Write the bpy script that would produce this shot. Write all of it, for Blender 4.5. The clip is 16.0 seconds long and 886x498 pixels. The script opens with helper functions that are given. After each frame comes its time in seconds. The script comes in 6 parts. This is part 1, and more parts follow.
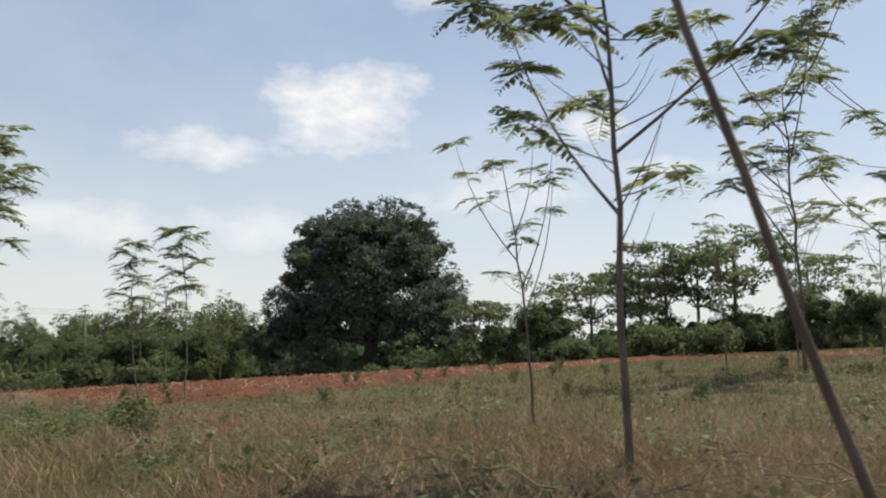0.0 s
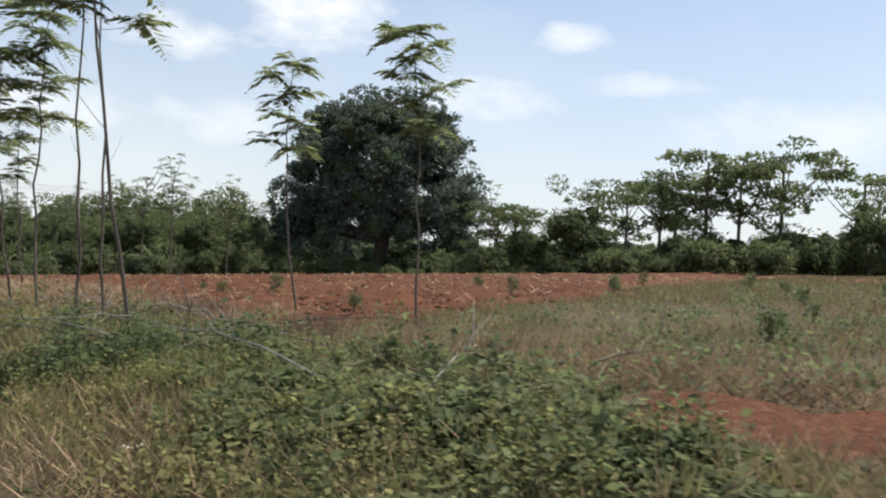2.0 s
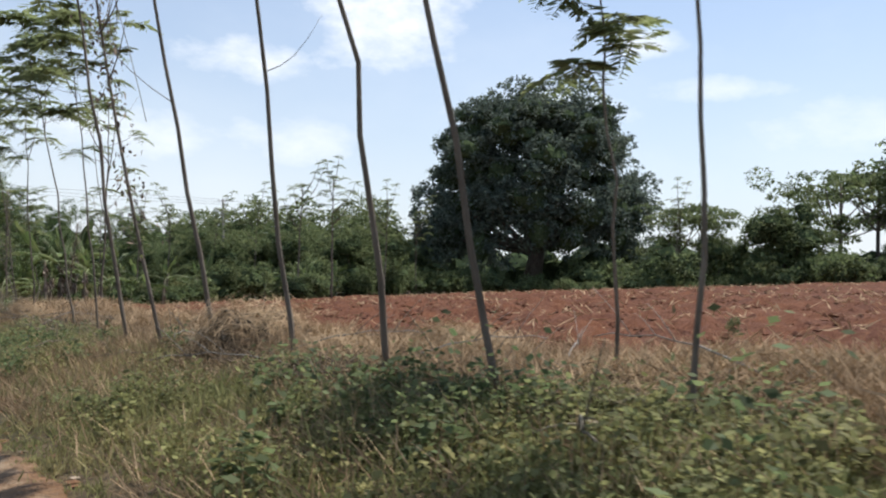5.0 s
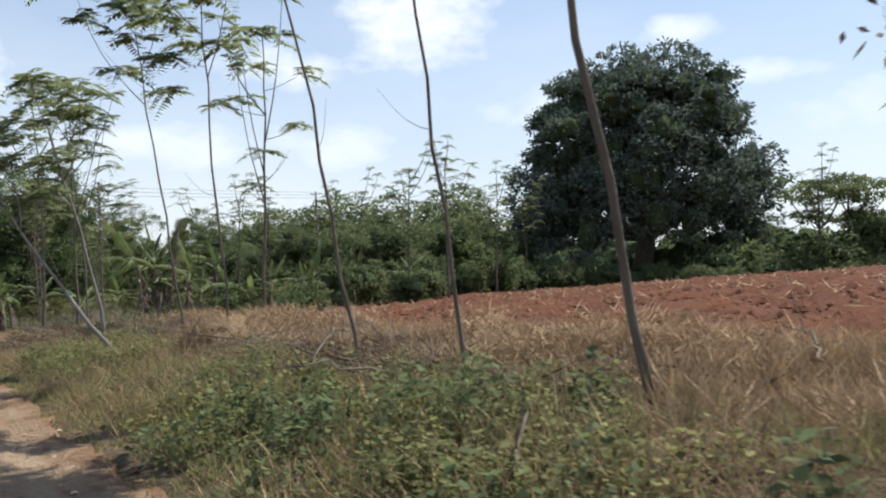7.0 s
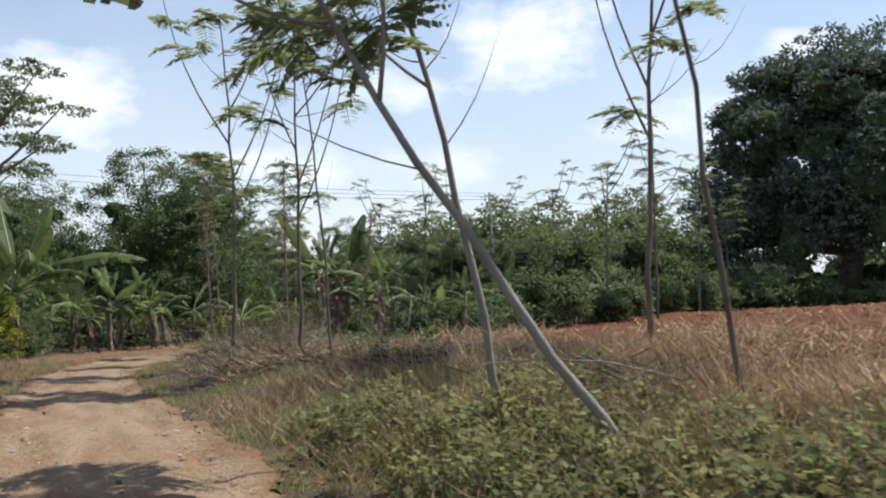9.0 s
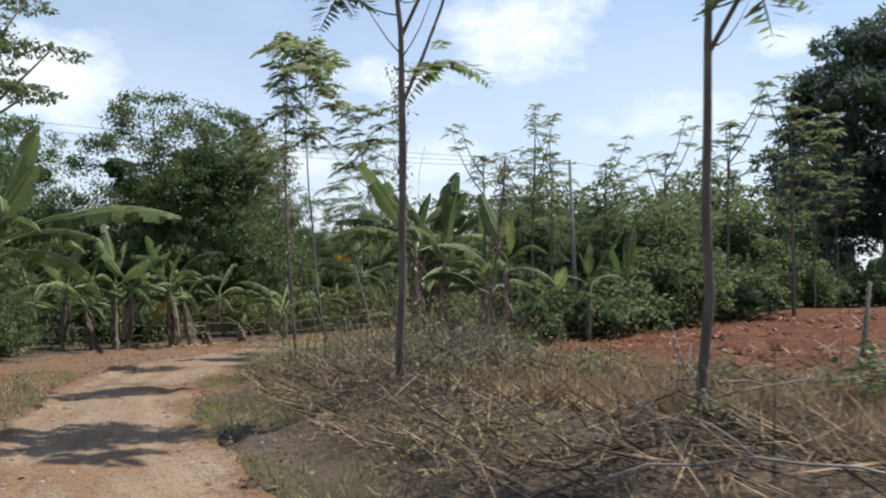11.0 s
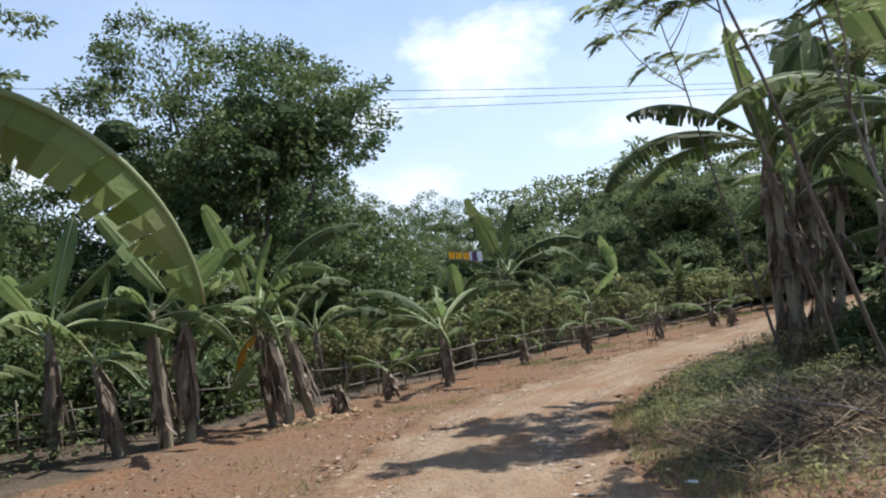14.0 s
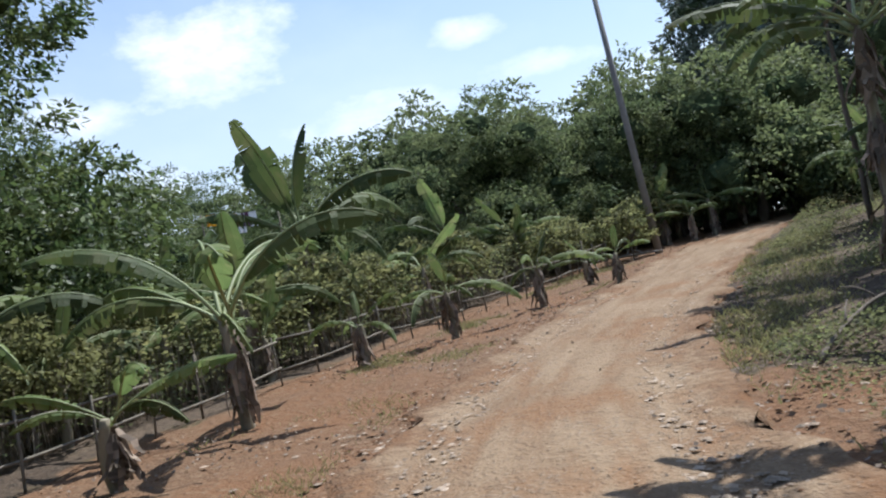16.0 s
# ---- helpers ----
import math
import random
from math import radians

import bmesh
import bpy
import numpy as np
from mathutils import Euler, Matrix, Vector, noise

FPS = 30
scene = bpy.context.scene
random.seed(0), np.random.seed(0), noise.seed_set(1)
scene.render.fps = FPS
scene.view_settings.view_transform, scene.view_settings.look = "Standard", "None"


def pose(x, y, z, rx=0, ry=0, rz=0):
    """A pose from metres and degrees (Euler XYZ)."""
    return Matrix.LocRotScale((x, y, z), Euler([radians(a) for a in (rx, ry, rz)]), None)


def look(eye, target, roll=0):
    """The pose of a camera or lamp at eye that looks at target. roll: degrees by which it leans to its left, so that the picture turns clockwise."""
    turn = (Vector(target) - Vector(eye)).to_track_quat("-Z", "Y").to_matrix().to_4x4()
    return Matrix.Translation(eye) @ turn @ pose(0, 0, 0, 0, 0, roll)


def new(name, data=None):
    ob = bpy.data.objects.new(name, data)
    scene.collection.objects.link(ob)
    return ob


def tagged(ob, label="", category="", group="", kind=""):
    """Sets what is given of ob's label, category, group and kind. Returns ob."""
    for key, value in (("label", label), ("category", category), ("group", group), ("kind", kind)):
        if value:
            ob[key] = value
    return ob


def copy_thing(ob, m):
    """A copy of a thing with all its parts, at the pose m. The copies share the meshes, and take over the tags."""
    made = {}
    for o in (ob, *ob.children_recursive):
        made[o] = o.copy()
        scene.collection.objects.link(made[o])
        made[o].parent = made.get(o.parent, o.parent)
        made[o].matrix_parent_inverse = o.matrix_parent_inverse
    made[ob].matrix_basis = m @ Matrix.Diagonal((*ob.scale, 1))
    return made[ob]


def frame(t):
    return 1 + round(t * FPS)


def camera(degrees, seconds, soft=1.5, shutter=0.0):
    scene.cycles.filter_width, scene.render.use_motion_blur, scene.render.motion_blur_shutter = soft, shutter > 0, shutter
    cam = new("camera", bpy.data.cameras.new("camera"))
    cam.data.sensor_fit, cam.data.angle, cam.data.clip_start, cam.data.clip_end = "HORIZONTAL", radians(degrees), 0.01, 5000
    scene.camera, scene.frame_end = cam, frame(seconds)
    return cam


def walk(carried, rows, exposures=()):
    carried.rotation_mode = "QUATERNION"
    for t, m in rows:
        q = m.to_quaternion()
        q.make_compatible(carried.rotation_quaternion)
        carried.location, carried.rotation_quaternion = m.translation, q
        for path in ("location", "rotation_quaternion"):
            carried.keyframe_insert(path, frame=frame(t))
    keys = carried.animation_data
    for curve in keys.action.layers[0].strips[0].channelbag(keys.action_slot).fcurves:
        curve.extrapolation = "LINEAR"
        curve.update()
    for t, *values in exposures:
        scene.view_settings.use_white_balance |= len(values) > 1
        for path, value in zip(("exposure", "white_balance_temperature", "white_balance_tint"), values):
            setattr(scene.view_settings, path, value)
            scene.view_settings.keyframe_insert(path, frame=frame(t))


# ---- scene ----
# ---------------------------------------------------------------- camera
cam = camera(56.5, 16.0, soft=2.1, shutter=0.1)
EXPOSURES = [(0.0, 0.14, 6850, 10), (1.5, 0.24, 6700, 10), (3.0, 0.33, 6250, 10), (6.5, 0.35, 6250, 10), (8.0, 0.40, 6350, 10), (11.0, 0.36, 6100, 10), (12.5, 0.47, 6100, 10), (14.5, 0.57, 5900, 10), (16.0, 0.51, 5800, 10)]
walk(cam, [
    (0.0, pose(0.0, 0.0, 0.0, 97.7, -0.0, 0.0)),
    (0.5, pose(-2.047, 2.482, -0.019, 94.59, 0.08, -2.81)),
    (1.0, pose(-4.036, 4.991, -0.093, 93.5, -2.09, -3.21)),
    (1.5, pose(-5.908, 7.403, -0.18, 92.89, -2.87, -4.12)),
    (2.0, pose(-7.742, 9.702, -0.302, 91.21, -3.1, -2.44)),
    (2.5, pose(-9.555, 11.98, -0.407, 91.4, -0.73, -1.31)),
    (3.0, pose(-11.407, 14.323, -0.563, 93.11, -2.74, 0.84)),
    (5.5, pose(-21.283, 26.0, -0.782, 91.7, -0.61, 3.99)),
    (6.0, pose(-23.271, 28.444, -0.936, 91.6, 0.87, 4.92)),
    (6.5, pose(-25.274, 30.815, -1.091, 91.2, -0.48, 6.69)),
    (7.0, pose(-27.239, 33.168, -1.193, 91.8, 0.85, 5.72)),
    (7.5, pose(-29.201, 35.469, -1.332, 92.9, 0.89, 8.22)),
    (8.0, pose(-31.186, 37.841, -1.505, 93.48, -0.96, 14.08)),
    (10.5, pose(-40.711, 49.671, -1.671, 92.75, 2.05, 11.3)),
    (11.0, pose(-42.756, 52.257, -1.816, 92.58, -0.89, 12.19)),
    (11.5, pose(-44.822, 54.769, -1.929, 91.89, -1.52, 15.47)),
    (12.0, pose(-46.754, 57.099, -2.086, 93.58, 0.9, 22.37)),
    (12.5, pose(-48.828, 59.647, -2.265, 92.02, 4.3, 20.01)),
    (13.0, pose(-50.629, 62.032, -2.358, 94.15, 9.13, 17.0)),
    (13.5, pose(-52.403, 64.663, -2.445, 95.68, 5.71, 15.05)),
    (14.0, pose(-53.82, 67.218, -2.549, 94.46, 5.74, 11.54)),
    (14.5, pose(-54.897, 69.799, -2.7, 92.99, 8.13, 9.22)),
    (15.0, pose(-55.693, 72.359, -2.794, 91.43, 9.77, 2.24)),
    (15.5, pose(-56.209, 74.897, -2.901, 90.65, 8.76, -4.33)),
    (16.0, pose(-56.454, 77.481, -2.949, 91.69, 11.1, -5.88)),
], EXPOSURES)

# ---------------------------------------------------------------- light
SUN_AZ, SUN_EL = 50.0, 62.0          # degrees from +y towards +x, and above the horizon
sun = new("sun", bpy.data.lights.new("sun", "SUN"))
sun.data.energy, sun.data.angle, sun.data.color = 5.0, radians(0.6), (1.0, 0.95, 0.87)
sa, se = radians(SUN_AZ), radians(SUN_EL)
sun.matrix_world = look((0, 0, 60), Vector((0, 0, 60)) - Vector((math.sin(sa) * math.cos(se), math.cos(sa) * math.cos(se), math.sin(se))))

SKY, CLOUD = 0.117, 7.8
# azimuth, elevation, half width, half height (degrees), strength
CLOUDS = [(-6.6, 17.2, 6.5, 3.6, 1.0), (-17.3, 14.2, 4.2, 1.9, 0.9), (10.4, 15.8, 2.8, 1.1, 0.7), (-38.2, 12.8, 6.0, 3.2, 1.0),
          (-13.4, 9.0, 5.0, 2.2, 0.6), (3.2, 11.6, 7.0, 1.6, 0.7), (15.5, 12.8, 5.0, 1.1, 0.6), (-24.5, 8.8, 7.0, 1.8, 0.6),
          (26.0, 10.0, 9.0, 2.2, 0.5), (-58.0, 14.0, 9.0, 3.5, 0.8), (55.0, 17.0, 10.0, 4.0, 0.8), (1.0, 27.0, 9.0, 3.0, 0.7)]


def build_world():
    w = bpy.data.worlds.new("sky")
    scene.world = w
    w.use_nodes = True
    nt = w.node_tree
    N, Lk = nt.nodes, nt.links
    N.clear()
    out, bg = N.new("ShaderNodeOutputWorld"), N.new("ShaderNodeBackground")
    Lk.new(bg.outputs[0], out.inputs[0])
    bg.inputs[1].default_value = SKY
    sky = N.new("ShaderNodeTexSky")
    sky.sky_type, sky.sun_disc = "NISHITA", False
    sky.sun_elevation, sky.sun_rotation = radians(SUN_EL), radians(SUN_AZ)
    sky.air_density, sky.dust_density, sky.ozone_density = 1.1, 0.6, 1.2
    tc = N.new("ShaderNodeTexCoord")
    d = tc.outputs["Generated"]

    def math_(op, a, b=None, clamp=False):
        m = N.new("ShaderNodeMath")
        m.operation, m.use_clamp = op, clamp
        for i, v in enumerate((a, b)):
            if v is None:
                continue
            if isinstance(v, (int, float)):
                m.inputs[i].default_value = v
            else:
                Lk.new(v, m.inputs[i])
        return m.outputs[0]

    def dot(vec):
        m = N.new("ShaderNodeVectorMath")
        m.operation = "DOT_PRODUCT"
        Lk.new(d, m.inputs[0])
        m.inputs[1].default_value = vec
        return m.outputs["Value"]

    def noise_(scale, detail, rough):
        n = N.new("ShaderNodeTexNoise")
        n.inputs["Scale"].default_value, n.inputs["Detail"].default_value, n.inputs["Roughness"].default_value = scale, detail, rough
        mp = N.new("ShaderNodeMapping")
        mp.inputs["Scale"].default_value = (1, 1, 1.9)
        Lk.new(d, mp.inputs[0])
        Lk.new(mp.outputs[0], n.inputs["Vector"])
        return n.outputs["Fac"]

    puff = math_("MULTIPLY", math_("SUBTRACT", noise_(9.0, 7.0, 0.62), 0.5), 3.4)
    total = None
    for az, el, wx, wy, k in CLOUDS:
        a, e = radians(az), radians(el)
        right = Vector((math.cos(a), -math.sin(a), 0)) / math.sin(radians(wx))
        up = Vector((-math.sin(a) * math.sin(e), -math.cos(a) * math.sin(e), math.cos(e))) / math.sin(radians(wy))
        front = dot((math.sin(a) * math.cos(e), math.cos(a) * math.cos(e), math.sin(e)))
        x, y = dot(right), dot(up)
        r = math_("ADD", math_("MULTIPLY", x, x), math_("MULTIPLY", y, y))
        m = math_("SUBTRACT", math_("ADD", 0.95, puff), r, False)
        m = math_("MULTIPLY", math_("MULTIPLY", m, 0.9, True), k)
        m = math_("MULTIPLY", m, math_("GREATER_THAN", front, 0.0))
        total = m if total is None else math_("MAXIMUM", total, m)
    veil = math_("MULTIPLY", math_("SUBTRACT", noise_(3.0, 6.0, 0.55), 0.42), 1.1, True)
    total = math_("MAXIMUM", total, math_("MULTIPLY", veil, 0.55))
    # whitish haze towards the horizon
    haze = math_("MULTIPLY", math_("POWER", math_("SUBTRACT", 1.0, math_("ABSOLUTE", dot((0, 0, 1))), True), 3.2), 0.92)
    hz = N.new("ShaderNodeMix")
    hz.data_type = "RGBA"
    Lk.new(haze, hz.inputs["Factor"])
    Lk.new(sky.outputs[0], hz.inputs["A"])
    hz.inputs["B"].default_value = (5.7, 6.0, 6.4, 1)
    mix = N.new("ShaderNodeMix")
    mix.data_type = "RGBA"
    Lk.new(total, mix.inputs["Factor"])
    Lk.new(hz.outputs["Result"], mix.inputs["A"])
    mix.inputs["B"].default_value = (CLOUD * 0.97, CLOUD * 0.985, CLOUD, 1)
    Lk.new(mix.outputs["Result"], bg.inputs[0])


build_world()


# ---------------------------------------------------------------- materials
def surface(name, c1, c2, scale=3.0, rough=0.9, bump=0.0, bump_scale=40.0, c3=None, fine=30.0, trans=0.0, vary=0.0, island=False, spec=0.3, stretch=None):
    """A rough surface: two colours in patches, a third in fine grain, relief, and leaf-like translucency."""
    m = bpy.data.materials.new(name)
    m.use_nodes = True
    nt = m.node_tree
    N, Lk = nt.nodes, nt.links
    p = N["Principled BSDF"]
    p.inputs["Roughness"].default_value = rough
    p.inputs["Specular IOR Level"].default_value = spec
    tc = N.new("ShaderNodeTexCoord")
    vec = tc.outputs["Object"]
    if stretch:
        mp = N.new("ShaderNodeMapping")
        mp.inputs["Scale"].default_value = stretch
        Lk.new(vec, mp.inputs[0])
        vec = mp.outputs[0]

    def noise_(s, detail=5.0):
        n = N.new("ShaderNodeTexNoise")
        n.inputs["Scale"].default_value, n.inputs["Detail"].default_value = s, detail
        Lk.new(vec, n.inputs["Vector"])
        return n.outputs["Fac"]

    def blend(fac, a, b, lo, hi):
        r = N.new("ShaderNodeMapRange")
        r.inputs["From Min"].default_value, r.inputs["From Max"].default_value = lo, hi
        Lk.new(fac, r.inputs["Value"])
        x = N.new("ShaderNodeMix")
        x.data_type = "RGBA"
        Lk.new(r.outputs[0], x.inputs["Factor"])
        for v, k in ((a, "A"), (b, "B")):
            if isinstance(v, tuple):
                x.inputs[k].default_value = (*v, 1)
            else:
                Lk.new(v, x.inputs[k])
        return x.outputs["Result"]

    col = blend(noise_(scale), c1, c2, 0.35, 0.65)
    if c3:
        col = blend(noise_(fine, 3.0), col, c3, 0.5, 0.75)
    if vary:
        if island:
            rnd = N.new("ShaderNodeNewGeometry").outputs["Random Per Island"]
        else:
            rnd = N.new("ShaderNodeObjectInfo").outputs["Random"]
        r = N.new("ShaderNodeMapRange")
        r.inputs["To Min"].default_value, r.inputs["To Max"].default_value = 1 - vary, 1 + vary
        Lk.new(rnd, r.inputs["Value"])
        h = N.new("ShaderNodeHueSaturation")
        Lk.new(col, h.inputs["Color"])
        Lk.new(r.outputs[0], h.inputs["Value"])
        col = h.outputs[0]
    Lk.new(col, p.inputs["Base Color"])
    if bump:
        b = N.new("ShaderNodeBump")
        b.inputs["Strength"].default_value, b.inputs["Distance"].default_value = bump, 0.05
        Lk.new(noise_(bump_scale), b.inputs["Height"])
        Lk.new(b.outputs[0], p.inputs["Normal"])
    if trans:
        t = N.new("ShaderNodeBsdfTranslucent")
        Lk.new(col, t.inputs["Color"])
        x = N.new("ShaderNodeMixShader")
        x.inputs[0].default_value = trans
        Lk.new(p.outputs[0], x.inputs[1])
        Lk.new(t.outputs[0], x.inputs[2])
        Lk.new(x.outputs[0], N["Material Output"].inputs["Surface"])
    return m


M_SOIL = surface("red_ploughed_soil", (0.075, 0.0245, 0.011), (0.135, 0.050, 0.022), 0.9, 0.95, 1.0, 5.0, (0.16, 0.082, 0.042), 2.6, vary=0.25, island=True)
M_EARTH = surface("shoulder_earth", (0.150, 0.072, 0.034), (0.195, 0.110, 0.058), 1.1, 0.95, 1.0, 11.0, (0.085, 0.046, 0.027), 5.0)
M_LITTER = surface("leaf_litter_ground", (0.075, 0.055, 0.038), (0.115, 0.088, 0.062), 0.9, 0.95, 0.8, 14.0, (0.22, 0.18, 0.13), 12.0)


class Shade:
    """Small helper round a material's nodes."""

    def __init__(self, name, rough=0.95, spec=0.2):
        self.mat = bpy.data.materials.new(name)
        self.mat.use_nodes = True
        self.N, self.L = self.mat.node_tree.nodes, self.mat.node_tree.links
        self.p = self.N["Principled BSDF"]
        self.p.inputs["Roughness"].default_value, self.p.inputs["Specular IOR Level"].default_value = rough, spec

    def noise(self, vec, scale, detail=5.0):
        n = self.N.new("ShaderNodeTexNoise")
        n.inputs["Scale"].default_value, n.inputs["Detail"].default_value = scale, detail
        self.L.new(vec, n.inputs["Vector"])
        return n.outputs["Fac"]

    def math(self, op, a, b, clamp=False):
        m = self.N.new("ShaderNodeMath")
        m.operation, m.use_clamp = op, clamp
        for i, v in enumerate((a, b)):
            if isinstance(v, (int, float)):
                m.inputs[i].default_value = v
            else:
                self.L.new(v, m.inputs[i])
        return m.outputs[0]

    def span(self, v, lo, hi):
        r = self.N.new("ShaderNodeMapRange")
        r.inputs["From Min"].default_value, r.inputs["From Max"].default_value = lo, hi
        self.L.new(v, r.inputs["Value"])
        return r.outputs[0]

    def mix(self, fac, a, b):
        x = self.N.new("ShaderNodeMix")
        x.data_type = "RGBA"
        self.L.new(fac, x.inputs["Factor"])
        for v, k in ((a, "A"), (b, "B")):
            if isinstance(v, tuple):
                x.inputs[k].default_value = (*v, 1)
            else:
                self.L.new(v, x.inputs[k])
        return x.outputs["Result"]

    def finish(self, col, height, strength=1.0, distance=0.05):
        self.L.new(col, self.p.inputs["Base Color"])
        b = self.N.new("ShaderNodeBump")
        b.inputs["Strength"].default_value, b.inputs["Distance"].default_value = strength, distance
        self.L.new(height, b.inputs["Height"])
        self.L.new(b.outputs[0], self.p.inputs["Normal"])
        return self.mat


def ground_material():
    """Dry grass ground, red soil, verge, leaf litter and bare earth, run into one another along ragged edges."""
    h = Shade("farmland_ground")
    vec = h.N.new("ShaderNodeTexCoord").outputs["Object"]
    big, mid, fine, grit = h.noise(vec, 0.55), h.noise(vec, 2.3), h.noise(vec, 9.0, 4.0), h.noise(vec, 38.0, 3.0)

    def soilish(c1, c2, c3, c4):
        c = h.mix(h.span(big, 0.35, 0.65), c1, c2)
        c = h.mix(h.span(fine, 0.52, 0.72), c, c3)
        return h.mix(h.math("MULTIPLY", h.span(grit, 0.56, 0.72), 0.6), c, c4)

    col = soilish((0.098, 0.072, 0.040), (0.066, 0.056, 0.028), (0.14, 0.085, 0.05), (0.20, 0.155, 0.095))
    sep = h.N.new("ShaderNodeSeparateColor")
    at_ = h.N.new("ShaderNodeAttribute")
    at_.attribute_name = "cover"
    h.L.new(at_.outputs["Color"], sep.inputs[0])
    ragged = h.math("ADD", h.math("MULTIPLY", h.math("SUBTRACT", mid, 0.5), 1.3), h.math("MULTIPLY", h.math("SUBTRACT", fine, 0.5), 0.6))
    for w, cs in ((sep.outputs[0], ((0.075, 0.0245, 0.011), (0.125, 0.046, 0.020), (0.165, 0.075, 0.037), (0.045, 0.017, 0.009))),
                  (sep.outputs[1], ((0.060, 0.052, 0.026), (0.105, 0.074, 0.042), (0.040, 0.033, 0.020), (0.18, 0.14, 0.085))),
                  # Litter: its darkest tone also puts the brush's shaded gaps into the colour.
                  (sep.outputs[2], ((0.062, 0.044, 0.030), (0.110, 0.080, 0.054), (0.032, 0.025, 0.020), (0.23, 0.185, 0.13))),
                  (at_.outputs["Alpha"], ((0.168, 0.088, 0.044), (0.150, 0.092, 0.054), (0.20, 0.135, 0.082), (0.075, 0.046, 0.030)))):
        f = h.span(h.math("ADD", w, h.math("MULTIPLY", ragged, 0.7)), 0.38, 0.62)
        col = h.mix(f, col, soilish(*cs))
    return h.finish(col, h.math("ADD", h.math("MULTIPLY", mid, 1.2), h.math("ADD", fine, h.math("MULTIPLY", grit, 0.35))), 1.0, 0.07)


def road_material():
    """Dusty wheel tracks, gravelly crown, streaks of orange earth, edges that run out into the shoulder."""
    h = Shade("road_dirt")
    uv = h.N.new("ShaderNodeUVMap")
    uv.uv_map = "lengthways"
    mp = h.N.new("ShaderNodeMapping")
    mp.inputs["Scale"].default_value = (0.16, 1.0, 1.0)
    h.L.new(uv.outputs[0], mp.inputs[0])
    vec = h.N.new("ShaderNodeTexCoord").outputs["Object"]
    streak, blot = h.noise(mp.outputs[0], 2.6), h.noise(vec, 0.7)
    fine, grit = h.noise(vec, 8.0, 4.0), h.noise(vec, 42.0, 3.0)
    col = h.mix(h.span(streak, 0.36, 0.64), (0.262, 0.188, 0.118), (0.190, 0.124, 0.073))
    col = h.mix(h.math("MULTIPLY", h.span(h.math("ADD", blot, h.math("MULTIPLY", h.math("SUBTRACT", streak, 0.5), 0.8)), 0.48, 0.66), 0.75), col, (0.205, 0.112, 0.056))
    col = h.mix(h.math("MULTIPLY", h.span(fine, 0.52, 0.74), 0.7), col, (0.145, 0.098, 0.062))
    col = h.mix(h.math("MULTIPLY", h.span(grit, 0.58, 0.70), 0.7), col, (0.33, 0.265, 0.19))
    cell = h.N.new("ShaderNodeTexVoronoi")
    cell.inputs["Scale"].default_value = 17.0
    h.L.new(vec, cell.inputs["Vector"])
    stone = h.span(cell.outputs["Distance"], 0.42, 0.2)
    col = h.mix(h.math("MULTIPLY", h.math("MULTIPLY", stone, h.span(h.noise(vec, 1.3), 0.5, 0.62)), 0.55), col, (0.27, 0.22, 0.165))
    at_ = h.N.new("ShaderNodeAttribute")
    at_.attribute_name = "edge"
    rag = h.math("ADD", at_.outputs["Fac"], h.math("ADD", h.math("MULTIPLY", h.math("SUBTRACT", blot, 0.5), 1.0), h.math("MULTIPLY", h.math("SUBTRACT", fine, 0.5), 0.7)))
    earth = h.mix(h.span(fine, 0.4, 0.65), (0.165, 0.087, 0.043), (0.150, 0.094, 0.055))
    earth = h.mix(h.math("MULTIPLY", h.span(grit, 0.56, 0.7), 0.6), earth, (0.085, 0.048, 0.028))
    col = h.mix(h.span(rag, 0.66, 0.92), col, earth)
    rise = h.math("ADD", h.math("MULTIPLY", streak, 0.8), h.math("ADD", fine, h.math("MULTIPLY", grit, 0.4)))
    return h.finish(col, h.math("ADD", rise, h.math("MULTIPLY", stone, 0.25)), 1.0, 0.05)


M_GROUND, M_ROAD = ground_material(), road_material()
M_BARK = surface("grey_brown_bark", (0.105, 0.085, 0.066), (0.185, 0.155, 0.125), 6.0, 0.9, 0.5, 30.0, stretch=(1, 1, 0.25))
M_PALEBARK = surface("pale_grey_bark", (0.19, 0.17, 0.145), (0.28, 0.26, 0.23), 5.0, 0.9, 0.4, 30.0, stretch=(1, 1, 0.25))
M_FEATHER = surface("feathery_leaf", (0.17, 0.21, 0.095), (0.24, 0.26, 0.12), 1.2, 0.6, trans=0.6, vary=0.4, island=True)
# Lifted and bluish: the haze before the far tree is put into its colour.
M_DARKLEAF = surface("hazed_dark_leaf", (0.094, 0.122, 0.098), (0.142, 0.170, 0.128), 0.35, 0.7, trans=0.35, vary=0.5, island=True, spec=0.15)
M_MANGO = surface("mango_leaf", (0.062, 0.102, 0.036), (0.135, 0.165, 0.056), 0.6, 0.5, trans=0.42, vary=0.6, island=True, spec=0.35)
M_BUSHLEAF = surface("bush_leaf", (0.108, 0.145, 0.064), (0.168, 0.192, 0.085), 0.5, 0.65, trans=0.55, vary=0.5, island=True, spec=0.2)
M_YELLOWLEAF = surface("yellow_green_leaf", (0.32, 0.33, 0.045), (0.16, 0.20, 0.035), 1.5, 0.5, trans=0.45, vary=0.45, island=True)
M_WEED = surface("weed_leaf", (0.146, 0.168, 0.070), (0.228, 0.218, 0.094), 0.6, 0.65, trans=0.58, vary=0.5, island=True, spec=0.2)
M_GRASS = surface("green_grass_blade", (0.20, 0.215, 0.085), (0.31, 0.265, 0.125), 0.5, 0.75, trans=0.45, vary=0.4, island=True, spec=0.2)
